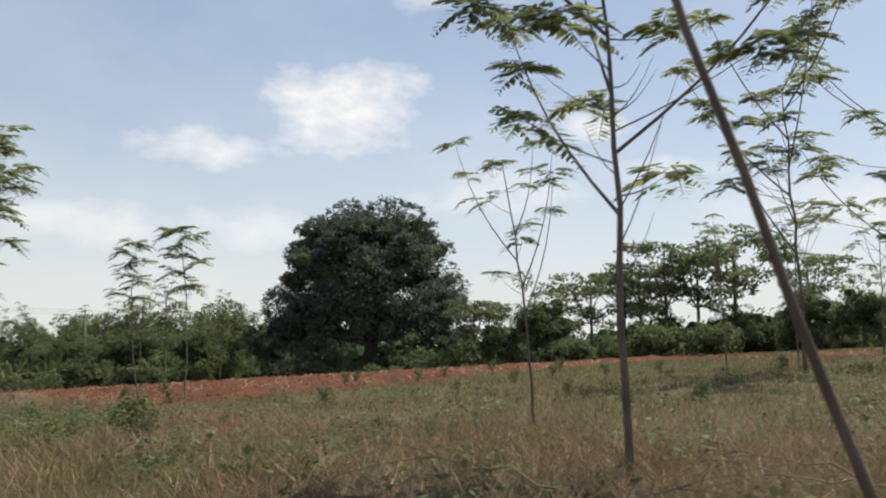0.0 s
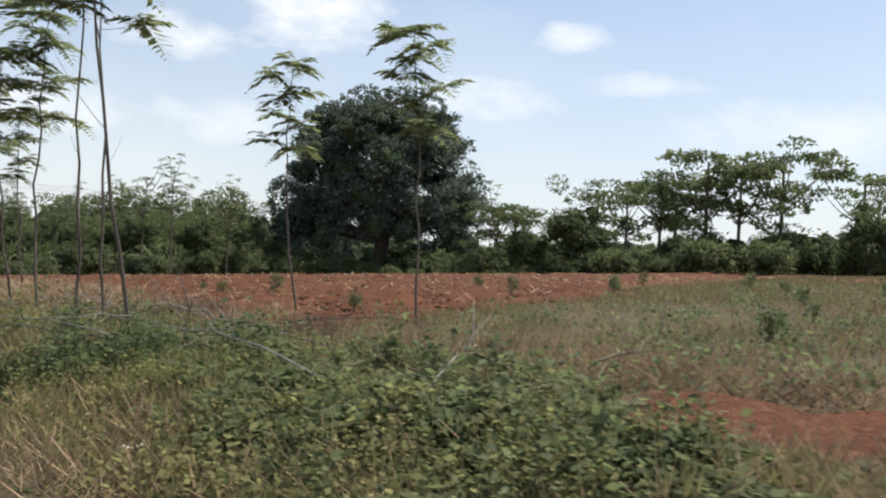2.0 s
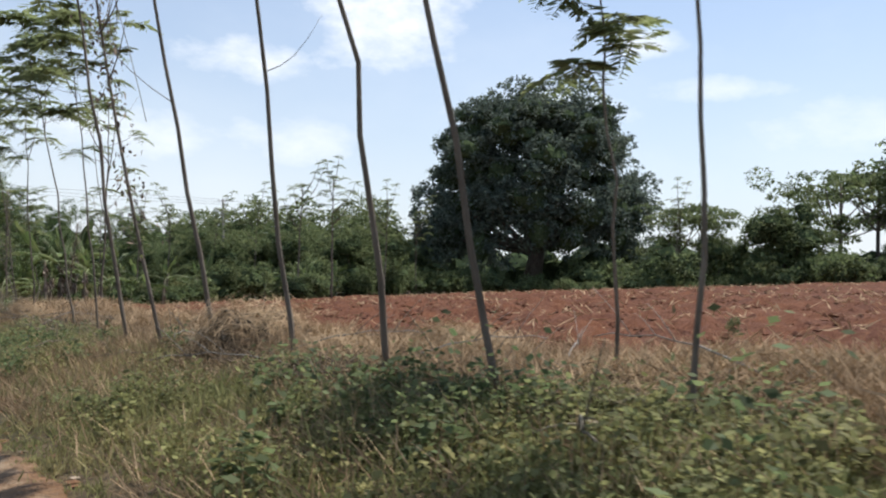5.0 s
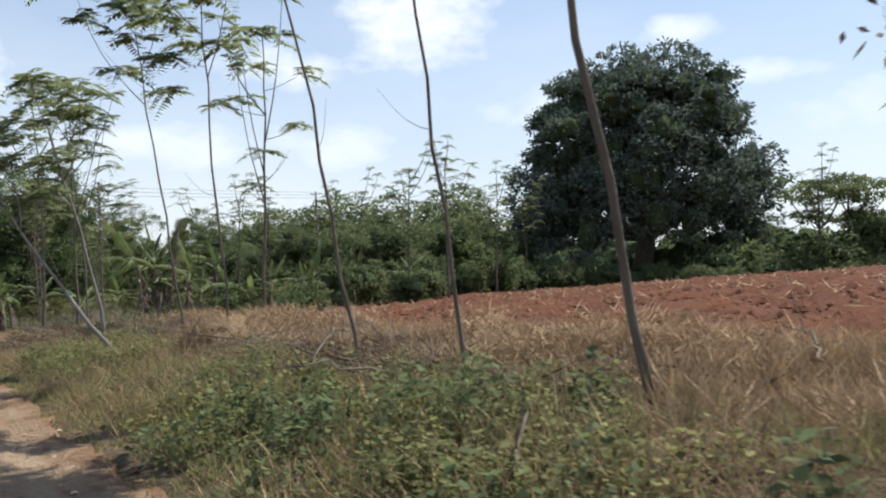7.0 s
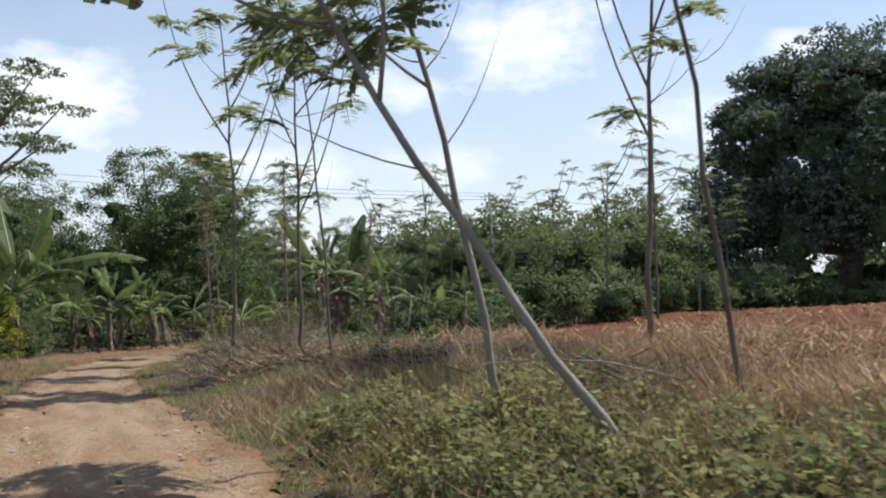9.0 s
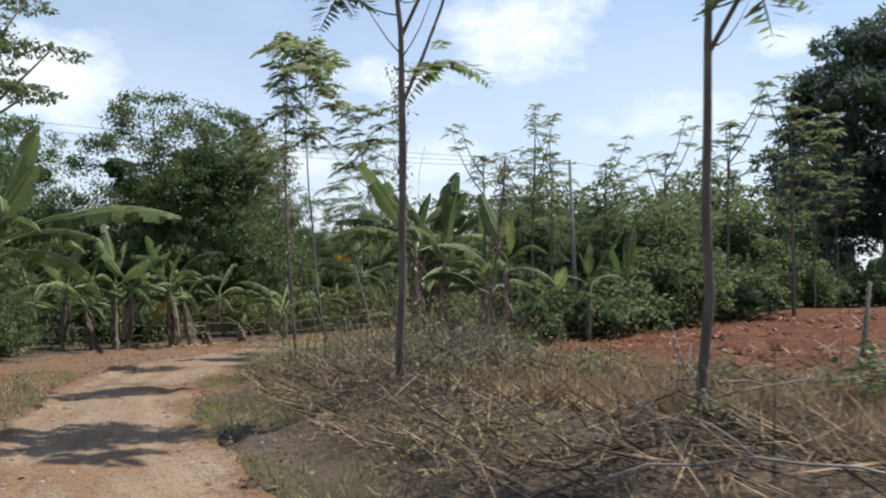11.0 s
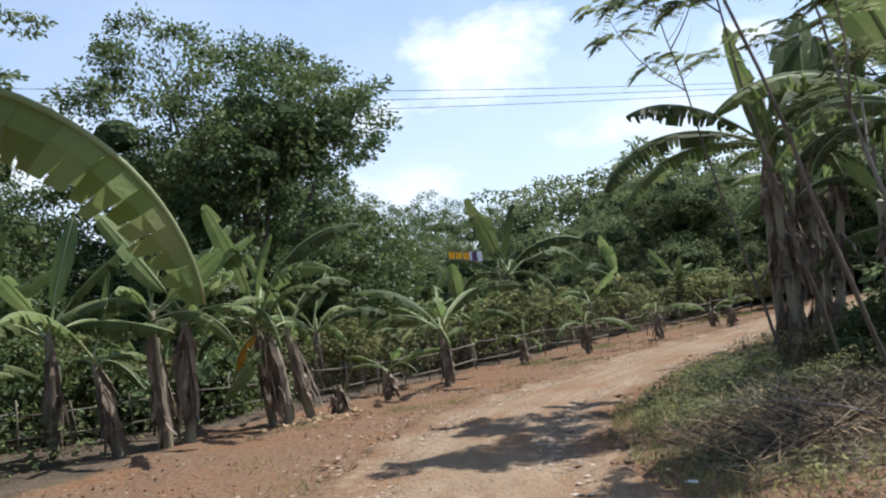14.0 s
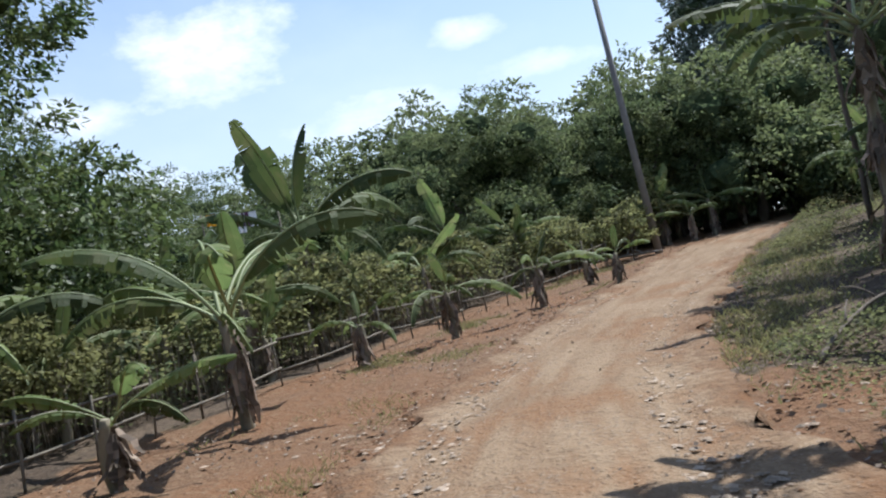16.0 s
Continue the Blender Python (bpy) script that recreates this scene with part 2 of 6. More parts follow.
M_STRAW = surface("dry_straw", (0.41, 0.30, 0.185), (0.29, 0.20, 0.12), 0.8, 0.9, trans=0.15, vary=0.4, island=True, spec=0.1)
M_TWIG = surface("dry_twig", (0.26, 0.22, 0.16), (0.13, 0.112, 0.08), 0.8, 0.9, vary=0.55, island=True, spec=0.1)
# Dark stalk colour, which also puts the brush's shaded gaps into colour.
M_DARKSTALK = surface("dark_stalk", (0.10, 0.078, 0.058), (0.055, 0.044, 0.034), 0.9, 0.95, vary=0.5, island=True, spec=0.1)
M_BANANA = surface("banana_leaf", (0.086, 0.132, 0.044), (0.150, 0.190, 0.064), 1.2, 0.55, 0.25, 30.0, (0.20, 0.20, 0.09), 3.5, trans=0.46, vary=0.55, spec=0.22)
# Darker than the leaves: the shade inside crowns is put into this colour.
M_CORE = surface("shaded_crown_core", (0.042, 0.060, 0.030), (0.085, 0.108, 0.052), 3.2, 1.0, 1.0, 7.0, (0.025, 0.035, 0.02), 7.0, spec=0.0)
M_OLIVE = surface("olive_weed_leaf", (0.19, 0.20, 0.075), (0.25, 0.225, 0.09), 0.8, 0.7, trans=0.35, vary=0.45, island=True, spec=0.15)
M_RIB = surface("banana_midrib", (0.27, 0.30, 0.15), (0.20, 0.24, 0.10), 3.0, 0.5)
M_STEM = surface("banana_stem", (0.27, 0.23, 0.165), (0.20, 0.185, 0.115), 3.0, 0.7, 0.5, 20.0, (0.10, 0.075, 0.055), 6.0, stretch=(1, 1, 0.3))
M_DEADLEAF = surface("dead_banana_leaf", (0.24, 0.19, 0.145), (0.13, 0.095, 0.07), 3.0, 0.9, trans=0.1, vary=0.5, island=True)
M_YDEAD = surface("yellowed_banana_leaf", (0.55, 0.30, 0.03), (0.45, 0.20, 0.03), 3.0, 0.7, trans=0.35)
M_BAMBOO = surface("weathered_bamboo", (0.19, 0.165, 0.125), (0.13, 0.115, 0.09), 4.0, 0.85, 0.3, 30.0)
M_CONCRETE = surface("weathered_pole", (0.23, 0.22, 0.20), (0.17, 0.16, 0.15), 2.0, 0.85, 0.3, 25.0)
M_WIRE = surface("black_cable", (0.03, 0.03, 0.03), (0.04, 0.04, 0.04), 2.0, 0.6)
M_STONE = surface("pale_stone", (0.36, 0.29, 0.22), (0.22, 0.165, 0.115), 6.0, 0.9, 0.5, 25.0, vary=0.4, island=True)

# ---------------------------------------------------------------- the lie of the land
AX, AY = -0.632, 0.775               # the way the straight road runs; its right hand is (AY, -AX)


def at(s, n):
    """The place s metres along the straight road and n metres to its right."""
    return (AX * s + AY * n, AY * s - AX * n)


CENTRE = [at(-400, 0.3), at(-60, 0.3), at(0, 0.3), at(40, 0.2), at(62, 0.3), at(72, 0.5), at(79, 0.9), (-53.0, 68.2), (-54.6, 72.5), (-55.6, 76.8),
          (-55.7, 81.0), (-54.9, 85.0), (-53.4, 89.0), (-51.2, 93.2), (-48.3, 98.0), (-44.6, 103.6), (-40.0, 109.0), (-33.0, 115.0), (-22.0, 121.0), (40.0, 150.0), (300, 260)]


def smooth_line(pts, n=6):
    """Catmull-Rom through the points."""
    p = [np.array(q, float) for q in pts]
    out = []
    for i in range(1, len(p) - 2):
        a, b, c, e = p[i - 1:i + 3]
        for k in range(n):
            t = k / n
            out.append(0.5 * (2 * b + (c - a) * t + (2 * a - 5 * b + 4 * c - e) * t * t + (3 * b - a - 3 * c + e) * t ** 3))
    out.append(p[-2])
    return np.array(out)


def half_width(l):
    """Half the road's width along its length."""
    return np.interp(l, [0, 82, 94, 112, 140], [1.34, 1.34, 1.85, 1.85, 1.5])


ROAD = smooth_line(CENTRE)
ROAD_L = np.concatenate([[0], np.cumsum(np.linalg.norm(np.diff(ROAD, axis=0), axis=1))])
ROAD_S0 = ROAD_L[np.argmin(np.linalg.norm(ROAD - np.array(at(0, 0.3)), axis=1))]
ROAD_L = ROAD_L - ROAD_S0


def road_coords(x, y):
    """Metres along the road and metres to its right, for arrays of places."""
    x, y = np.asarray(x, float).ravel(), np.asarray(y, float).ravel()
    best = np.full(x.shape, 1e18)
    l, d = np.zeros(x.shape), np.zeros(x.shape)
    for i in range(len(ROAD) - 1):
        a, b = ROAD[i], ROAD[i + 1]
        v = b - a
        n = np.linalg.norm(v)
        v = v / n
        k = np.clip((x - a[0]) * v[0] + (y - a[1]) * v[1], 0, n)
        dx, dy = x - a[0] - k * v[0], y - a[1] - k * v[1]
        q = dx * dx + dy * dy
        m = q < best
        best[m] = q[m]
        l[m] = ROAD_L[i] + k[m]
        side = dx * v[1] - dy * v[0]
        d[m] = np.sign(side[m]) * np.sqrt(q[m])
    return l, d


def ease(v):
    v = np.clip(v, 0, 1)
    return v * v * (3 - 2 * v)


def road_z(l):
    return np.interp(l, [-60, 0, 18, 34, 49, 64, 77, 89, 97, 106, 118, 132, 150, 300], [0.2, -1.45, -2.0, -2.3, -2.85, -3.12, -3.7, -4.15, -4.4, -4.45, -4.1, -3.5, -3.0, -2.0])


def wob(x, y, f, k=0.0):
    """Smooth cheap waviness in about -1..1."""
    return (np.sin(x * f + 1.3 * np.sin(y * f * 0.7 + k)) + np.sin(y * f * 1.13 + 1.7 * np.sin(x * f * 0.61 + 2 * k + 1))) * 0.5


def land(x, y):
    """Ground height without fine relief, for arrays of places."""
    x, y = np.asarray(x, float).ravel(), np.asarray(y, float).ravel()
    l, d = road_coords(x, y)
    s, n = AX * x + AY * y, AY * x - AX * y
    near = road_z(l) + np.interp(l, [82, 93], [0.5, 0.22]) * ease((d - half_width(l)) / 2.8) + 0.037 * np.clip(d - 4.2, 0, 95) - 0.02 * np.clip(-d - 4, 0, 60)
    far = road_z(np.clip(s, -60, 106)) + 0.5 + 0.037 * np.clip(n - 4.2, 0, 95)
    w = ease((np.minimum(d, n) - 14) / 20)
    return near * (1 - w) + far * w


def land1(x, y):
    return float(land([x], [y])[0])


def zones(x, y):
    """0 dry grass, 1 red ploughed field, 2 green verge, 3 leaf litter, 4 shoulder earth."""
    x, y = np.asarray(x, float).ravel(), np.asarray(y, float).ravel()
    l, d = road_coords(x, y)
    s, n = AX * x + AY * y, AY * x - AX * y
    j = wob(x, y, 0.9) * 0.8 + wob(x, y, 2.7, 1) * 0.4
    z = np.zeros(x.shape, int)
    red = (d + j > 6.0) & (x + j * 1.6 < -9.2 + (y - 24) * 0.6) & (s < 96 + 0.25 * n + j) & (n < 100)
    far_red = (n > 55) & (n < 100) & (s > -60) & (s < 60) & (x > 0) & (wob(x, y, 0.05, 2) + j * 0.3 > 0.1)
    z[red | far_red] = 1
    z[(np.abs(s - 15.6 + 0.3 * (n - 5.6)) < 1.6 + j * 0.3) & (np.abs(n - 5.7) < 0.9 + 0.3 * j)] = 1
    z[(d > 1.0) & (d + j * 0.7 < 5.2) & (s > 14) & (s < 66)] = 2
    z[(d > 1.0) & (d + j < 7.5) & (s >= 66) & (n < 40) & (d + j < 7.0)] = 3
    z[(d < -0.8) & (d > -6) & (l < 84)] = 2
    z[(l > 85 + j * 2) & (l < 104) & (d > 1.0) & (d + j * 0.6 < 2.7)] = 4
    edge = np.interp(l, [84, 94], [-3.2, -6.2])
    z[(l > 82 + j * 3) & (d < -0.8) & (d + j * 0.5 > edge)] = 4
    z[d + j * 0.5 <= np.minimum(edge, -3.0)] = 3
    return z


def on_road(l, d):
    """World places for arrays of metres along and right of the road."""
    cx, cy = np.interp(l, ROAD_L, ROAD[:, 0]), np.interp(l, ROAD_L, ROAD[:, 1])
    tx, ty = np.interp(l + 0.5, ROAD_L, ROAD[:, 0]) - cx, np.interp(l + 0.5, ROAD_L, ROAD[:, 1]) - cy
    q = np.hypot(tx, ty)
    return cx + ty / q * d, cy - tx / q * d


# ---------------------------------------------------------------- mesh tools
def mesh_of(name, V, F, mats, smooth=False, idx=None):
    """A mesh from arrays: vertices (n, 3) and faces (m, 3 or 4)."""
    V, F = np.asarray(V, np.float32).reshape(-1, 3), np.asarray(F, np.int32)
    me = bpy.data.meshes.new(name)
    k = F.shape[1]
    me.vertices.add(len(V))
    me.vertices.foreach_set("co", V.ravel())
    me.loops.add(F.size)
    me.loops.foreach_set("vertex_index", F.ravel())
    me.polygons.add(len(F))
    me.polygons.foreach_set("loop_start", np.arange(0, F.size, k, dtype=np.int32))
    me.polygons.foreach_set("loop_total", np.full(len(F), k, np.int32))
    for m in (mats if isinstance(mats, (list, tuple)) else [mats]):
        me.materials.append(m)
    if idx is not None:
        me.polygons.foreach_set("material_index", np.asarray(idx, np.int32))
    me.polygons.foreach_set("use_smooth", np.full(len(F), smooth))
    me.update(calc_edges=True)
    return me


class Geo:
    """Collects quads of several materials, then becomes one mesh."""

    def __init__(self):
        self.v, self.f, self.i, self.n = [], [], [], 0

    def add(self, V, F, mat=0):
        V, F = np.asarray(V, float).reshape(-1, 3), np.asarray(F, int)
        if F.shape[1] == 3:
            F = np.concatenate([F, F[:, 2:3]], 1)
        self.v.append(V)
        self.f.append(F + self.n)
        self.i.append(np.full(len(F), mat))
        self.n += len(V)

    def quads(self, Q, mat=0):
        Q = np.asarray(Q, float).reshape(-1, 4, 3)
        self.add(Q.reshape(-1, 3), np.arange(len(Q) * 4).reshape(-1, 4), mat)

    def tube(self, pts, radii, sides=6, mat=0, cap=True):
        pts = np.asarray(pts, float)
        radii = np.broadcast_to(np.asarray(radii, float), (len(pts),))
        tan = np.gradient(pts, axis=0)
        tan /= np.linalg.norm(tan, axis=1)[:, None] + 1e-9
        ref = np.array([0, 0, 1.0]) if abs(tan[0][2]) < 0.9 else np.array([1.0, 0, 0])
        a = np.cross(tan, ref)
        a /= np.linalg.norm(a, axis=1)[:, None] + 1e-9
        b = np.cross(tan, a)
        th = np.arange(sides) * 2 * np.pi / sides
        V = pts[:, None] + radii[:, None, None] * (np.cos(th)[None, :, None] * a[:, None] + np.sin(th)[None, :, None] * b[:, None])
        F = []
        for i in range(len(pts) - 1):
            for k in range(sides):
                F.append((i * sides + k, i * sides + (k + 1) % sides, (i + 1) * sides + (k + 1) % sides, (i + 1) * sides + k))
        V = V.reshape(-1, 3)
        if cap:
            V = np.concatenate([V, pts[:1], pts[-1:]])
            c0, c1, e = len(V) - 2, len(V) - 1, (len(pts) - 1) * sides
            for k in range(sides):
                F.append((c0, (k + 1) % sides, k, k))
                F.append((c1, e + k, e + (k + 1) % sides, e + (k + 1) % sides))
        self.add(V, F, mat)

    def mesh(self, name, mats, smooth=False):
        V, F, I = np.concatenate(self.v), np.concatenate(self.f), np.concatenate(self.i)
        tri = F[:, 2] == F[:, 3]
        if not tri.any():
            return mesh_of(name, V, F, mats, smooth, I)
        me = bpy.data.meshes.new(name)
        F3, F4 = F[tri][:, :3], F[~tri]
        loops = np.concatenate([F4.ravel(), F3.ravel()]).astype(np.int32)
        tot = np.concatenate([np.full(len(F4), 4), np.full(len(F3), 3)]).astype(np.int32)
        me.vertices.add(len(V))
        me.vertices.foreach_set("co", V.astype(np.float32).ravel())
        me.loops.add(len(loops))
        me.loops.foreach_set("vertex_index", loops)
        me.polygons.add(len(tot))
        me.polygons.foreach_set("loop_start", np.concatenate([[0], np.cumsum(tot)[:-1]]).astype(np.int32))
        me.polygons.foreach_set("loop_total", tot)
        for m in (mats if isinstance(mats, (list, tuple)) else [mats]):
            me.materials.append(m)
        me.polygons.foreach_set("material_index", np.concatenate([I[~tri], I[tri]]).astype(np.int32))
        me.polygons.foreach_set("use_smooth", np.full(len(tot), smooth))
        me.update(calc_edges=True)
        return me


def unit(v):
    return v / (np.linalg.norm(v, axis=-1, keepdims=True) + 1e-9)


def kites(P, D, W, length, width, mid=0.45):
    """Kite-shaped leaves from P along D, W across; arrays."""
    length, width = np.asarray(length)[..., None], np.asarray(width)[..., None]
    tip, m = P + D * length, P + D * length * mid
    return np.stack([P, m + W * width, tip, m - W * width], 1)


def part(name, me, parent, label="", m=None):
    o = new(name, me)
    o.parent = parent
    if m is not None:
        o.matrix_basis = m
    return tagged(o, label) if label else o


def thing(name, label, category, group="", kind=""):
    return tagged(new(name), label, category, group, kind)




def stuff(name, me, label, category):
    return tagged(new(name, me), label, category, kind="stuff")


# ---------------------------------------------------------------- ground and road
def spaced(lo, hi, core0, core1, step, grow=1.13):
    a = list(np.arange(core0, core1 + 1e-6, step))
    st, v = step, core1
    while v < hi:
        st *= grow
        v += st
        a.append(v)
    st, v = step, core0
    while v > lo:
        st *= grow
        v -= st
        a.insert(0, v)
    return np.array(a)


def build_ground():
    S, Nn = spaced(-1500, 1800, -2, 112, 0.5), spaced(-1500, 1800, -8, 34, 0.4, 1.07)
    s, n = np.meshgrid(S, Nn, indexing="ij")
    x, y = AX * s + AY * n, AY * s - AX * n
    x, y = x.ravel(), y.ravel()
    z = land(x, y)
    zo = zones(x, y)
    l, d = road_coords(x, y)
    rough_ = np.where(zo == 1, 0.17, 0.05) * ease((np.abs(d) - 0.9) / 1.0)
    z = z + rough_ * (wob(x, y, 2.1) * 0.5 + wob(x, y, 4.7, 2) * 0.6 + np.random.default_rng(3).normal(0, 0.45, x.shape))
    z = z - 0.07 * (np.abs(d) < half_width(l) - 0.1)
    a, b = s.shape
    i = np.arange(a * b).reshape(a, b)
    F = np.stack([i[:-1, :-1], i[:-1, 1:], i[1:, 1:], i[1:, :-1]], -1).reshape(-1, 4)
    V = np.stack([x, y, z], 1)
    me = mesh_of("ground", V, F, M_GROUND, True)
    cover = np.stack([(zo == k).astype(float) for k in (1, 2, 3, 4)], -1).reshape(a, b, 4)
    for _ in range(2):
        cover[1:-1, 1:-1] = (cover[1:-1, 1:-1] * 2 + cover[:-2, 1:-1] + cover[2:, 1:-1] + cover[1:-1, :-2] + cover[1:-1, 2:]) / 6
    me.color_attributes.new("cover", "FLOAT_COLOR", "POINT").data.foreach_set("color", cover.ravel().astype(np.float32))
    return tagged(new("ground", me), "rolling farmland ground of red soil, dry grass and leaf litter", "ground", kind="structure")


def build_road():
    L = np.arange(-30, 178, 0.25)
    cx, cy = np.interp(L, ROAD_L, ROAD[:, 0]), np.interp(L, ROAD_L, ROAD[:, 1])
    tx, ty = (np.interp(L + 2.0, ROAD_L, ROAD[:, k]) - np.interp(L - 2.0, ROAD_L, ROAD[:, k]) for k in (0, 1))
    q = np.hypot(tx, ty)
    tx, ty = tx / q, ty / q
    half = half_width(L)
    K = np.linspace(-1, 1, 21)
    V = []
    gen = np.random.default_rng(5)
    for k in K:
        w = half * (1 + 0.06 * np.sin(L * 0.9 + k) + 0.05 * np.sin(L * 2.3 + 2 * k) + 0.05 * np.sin(L * 5.1) + gen.normal(0, 0.015, L.shape)) if abs(k) > 0.85 else half
        px, py = cx + ty * k * w, cy - tx * k * w
        rut = -0.045 * (np.exp(-((abs(k) - 0.55) / 0.16) ** 2)) + 0.015
        z = land(px, py) + rut + 0.02 + gen.normal(0, 0.006, L.shape) - (0.26 if abs(k) > 0.95 else 0)
        V.append(np.stack([px, py, z], 1))
    V = np.stack(V, 1)
    a, b = V.shape[:2]
    i = np.arange(a * b).reshape(a, b)
    F = np.stack([i[:-1, :-1], i[:-1, 1:], i[1:, 1:], i[1:, :-1]], -1).reshape(-1, 4)
    F = F[:, ::-1]
    me = mesh_of("road", V.reshape(-1, 3), F, M_ROAD, True)
    edge, along = np.tile(np.abs(K), a), np.repeat(L, b)
    me.attributes.new("edge", "FLOAT", "POINT").data.foreach_set("value", edge.astype(np.float32))
    uv = np.stack([along, np.tile(K, a) * np.repeat(half, b)], 1)[F.ravel()]
    me.uv_layers.new(name="lengthways").data.foreach_set("uv", uv.astype(np.float32).ravel())
    return tagged(new("road", me), "narrow unpaved dirt road with pale dusty wheel ruts", "road", kind="structure")


build_ground()
build_road()


# ---------------------------------------------------------------- feathery saplings
def fronds(origins, az, elev, length, gen, pairs=11):
    """Pinnate leaves: a drooping rib with leaflets on both sides. Returns quads."""
    o, az, elev, length = (np.asarray(v, float) for v in (origins, az, elev, length))
    h = np.stack([np.cos(az), np.sin(az), np.zeros_like(az)], 1)
    side = np.stack([-np.sin(az), np.cos(az), np.zeros_like(az)], 1)
    out = []
    for i in range(pairs):
        t = (i + 1.0) / pairs
        p = o + h * (length * t * np.cos(elev))[:, None] + np.array([0, 0, 1.0]) * (length * (t * np.sin(elev) - 0.5 * t * t))[:, None]
        ll = length * (0.38 * np.sin(np.pi * (0.18 + 0.74 * t)) + 0.05)
        for sg in (-1, 1):
            d = unit(side * sg + h * 0.55 + np.array([0, 0, -0.25]) + gen.normal(0, 0.12, h.shape))
            w = unit(h - d * (h * d).sum(1, keepdims=True) + gen.normal(0, 0.1, h.shape))
            out.append(kites(p, d, w, ll, ll * 0.17))
    rib_w = 0.012
    p0, p1 = o, o + h * (length * 0.95 * np.cos(elev))[:, None] + np.array([0, 0, 1.0]) * (length * (0.95 * np.sin(elev) - 0.45))[:, None]
    out.append(np.stack([p0 - side * rib_w, p0 + side * rib_w, p1 + side * rib_w * 0.4, p1 - side * rib_w * 0.4], 1))
    return np.concatenate(out)


def curve(p0, p1, bend, n=8):
    """A bent line from p0 to p1."""
    t = np.linspace(0, 1, n)[:, None]
    p0, p1, bend = np.asarray(p0, float), np.asarray(p1, float), np.asarray(bend, float)
    return p0 * (1 - t) + p1 * t + bend * np.sin(np.pi * t)


def feather_tree(name, label, seed, height, radius, crown_from, forks=0, rosettes=9, leaf=0.85, spread=1.2, twigs=0, bark=None, per=9, group="saplings along the road"):
    """A slender tree: trunk, limbs and a crown of rosettes of pinnate leaves."""
    gen = np.random.default_rng(seed)
    root = thing(name, label, "tree", group)
    bark = bark or M_BARK
    g = Geo()
    top = np.array([gen.normal(0, 0.12), gen.normal(0, 0.12), height])
    stem = curve((0, 0, -0.25), top, (gen.normal(0, 0.09), gen.normal(0, 0.09), 0), 12)
    stem[1:-1, :2] += gen.normal(0, 0.025, (10, 2))
    g.tube(stem, np.linspace(radius * 1.15, radius * 0.28, 12), 8)
    part("trunk", g.mesh("trunk", bark, True), root)
    tips = []

    def limb(pts, radii, sides):
        one = Geo()
        one.tube(pts, radii, sides)
        part("limb", one.mesh("limb", bark, True), root)


    def on_stem(h):
        return np.array([np.interp(h, stem[:, 2], stem[:, k]) for k in range(3)])

    for k in range(forks):
        h = height * (crown_from + 0.10 * k)
        a = gen.uniform(0, 6.28)
        e = on_stem(h) + np.array([np.cos(a) * spread, np.sin(a) * spread, height * (1 - crown_from) * gen.uniform(0.6, 0.95)])
        c = curve(on_stem(h), e, (np.cos(a) * 0.2, np.sin(a) * 0.2, -0.15), 7)
        limb(c, np.linspace(radius * 0.5, radius * 0.15, 7), 6)
        tips += [c[-1], c[-2] * 0.5 + c[-3] * 0.5]
    for k in range(rosettes):
        h = height * (crown_from + (1 - crown_from) * (k + 0.6) / rosettes)
        a = k * 2.4 + gen.uniform(-0.4, 0.4)
        r = spread * (0.35 + 0.65 * np.sin(np.pi * min(0.97, 0.25 + 0.75 * k / rosettes))) * gen.uniform(0.35, 0.9)
        e = on_stem(h) + np.array([np.cos(a) * r, np.sin(a) * r, 0.25 * r + gen.uniform(0, 0.2)])
        limb(curve(on_stem(h), e, (0, 0, -0.06), 5), np.linspace(radius * 0.26, radius * 0.09, 5), 5)
        tips.append(e)
    tips.append(top)
    for k in range(twigs):
        h = height * gen.uniform(0.3, 0.75)
        a = gen.uniform(0, 6.28)
        e = on_stem(h) + np.array([np.cos(a), np.sin(a), gen.uniform(0.5, 1.3)]) * gen.uniform(0.5, 1.3)
        limb(curve(on_stem(h), e, (0, 0, -0.12), 5), np.linspace(radius * 0.22, radius * 0.06, 5), 5)
    if per:
        o, az, el, ln = [], [], [], []
        for tip in tips:
            a0 = gen.uniform(0, 6.28)
            for k in range(per + 2):
                o.append(tip + gen.normal(0, 0.09, 3) * np.array([1, 1, 0.7]))
                az.append(a0 + k * 6.28 / (per + 2) + gen.normal(0, 0.35))
                el.append(gen.uniform(-0.15, 0.65))
                ln.append(leaf * gen.uniform(0.45, 0.95))
        cg = Geo()
        cg.quads(fronds(o, az, el, ln, gen))
        part("crown", cg.mesh("crown", M_FEATHER), root, "loose crown of feathery green leaves")
    return root


def tilted(x, y, z, turn=0.0, lean=(0, 0), size=1.0):
    """A pose that stands at a place, turned about z, leaning by metres per metre of height."""
    tip = Vector((0, 0, 1)).rotation_difference(Vector((lean[0], lean[1], 1))).to_matrix().to_4x4()
    return Matrix.Translation((x, y, z)) @ tip @ Matrix.Rotation(turn, 4, "Z") @ Matrix.Diagonal((size, size, size, 1))


def copies(proto, rows):
    """The prototype takes the first place, copies take the others. Rows: place (x, y), turn, lean, size."""
    for k, (x, y, turn, lean, size) in enumerate(rows):
        m = tilted(x, y, land1(x, y) - 0.02, turn, lean, size / (rows[0][4] if k else 1.0))
        if k == 0:
            proto.matrix_basis = m
        else:
            copy_thing(proto, m)


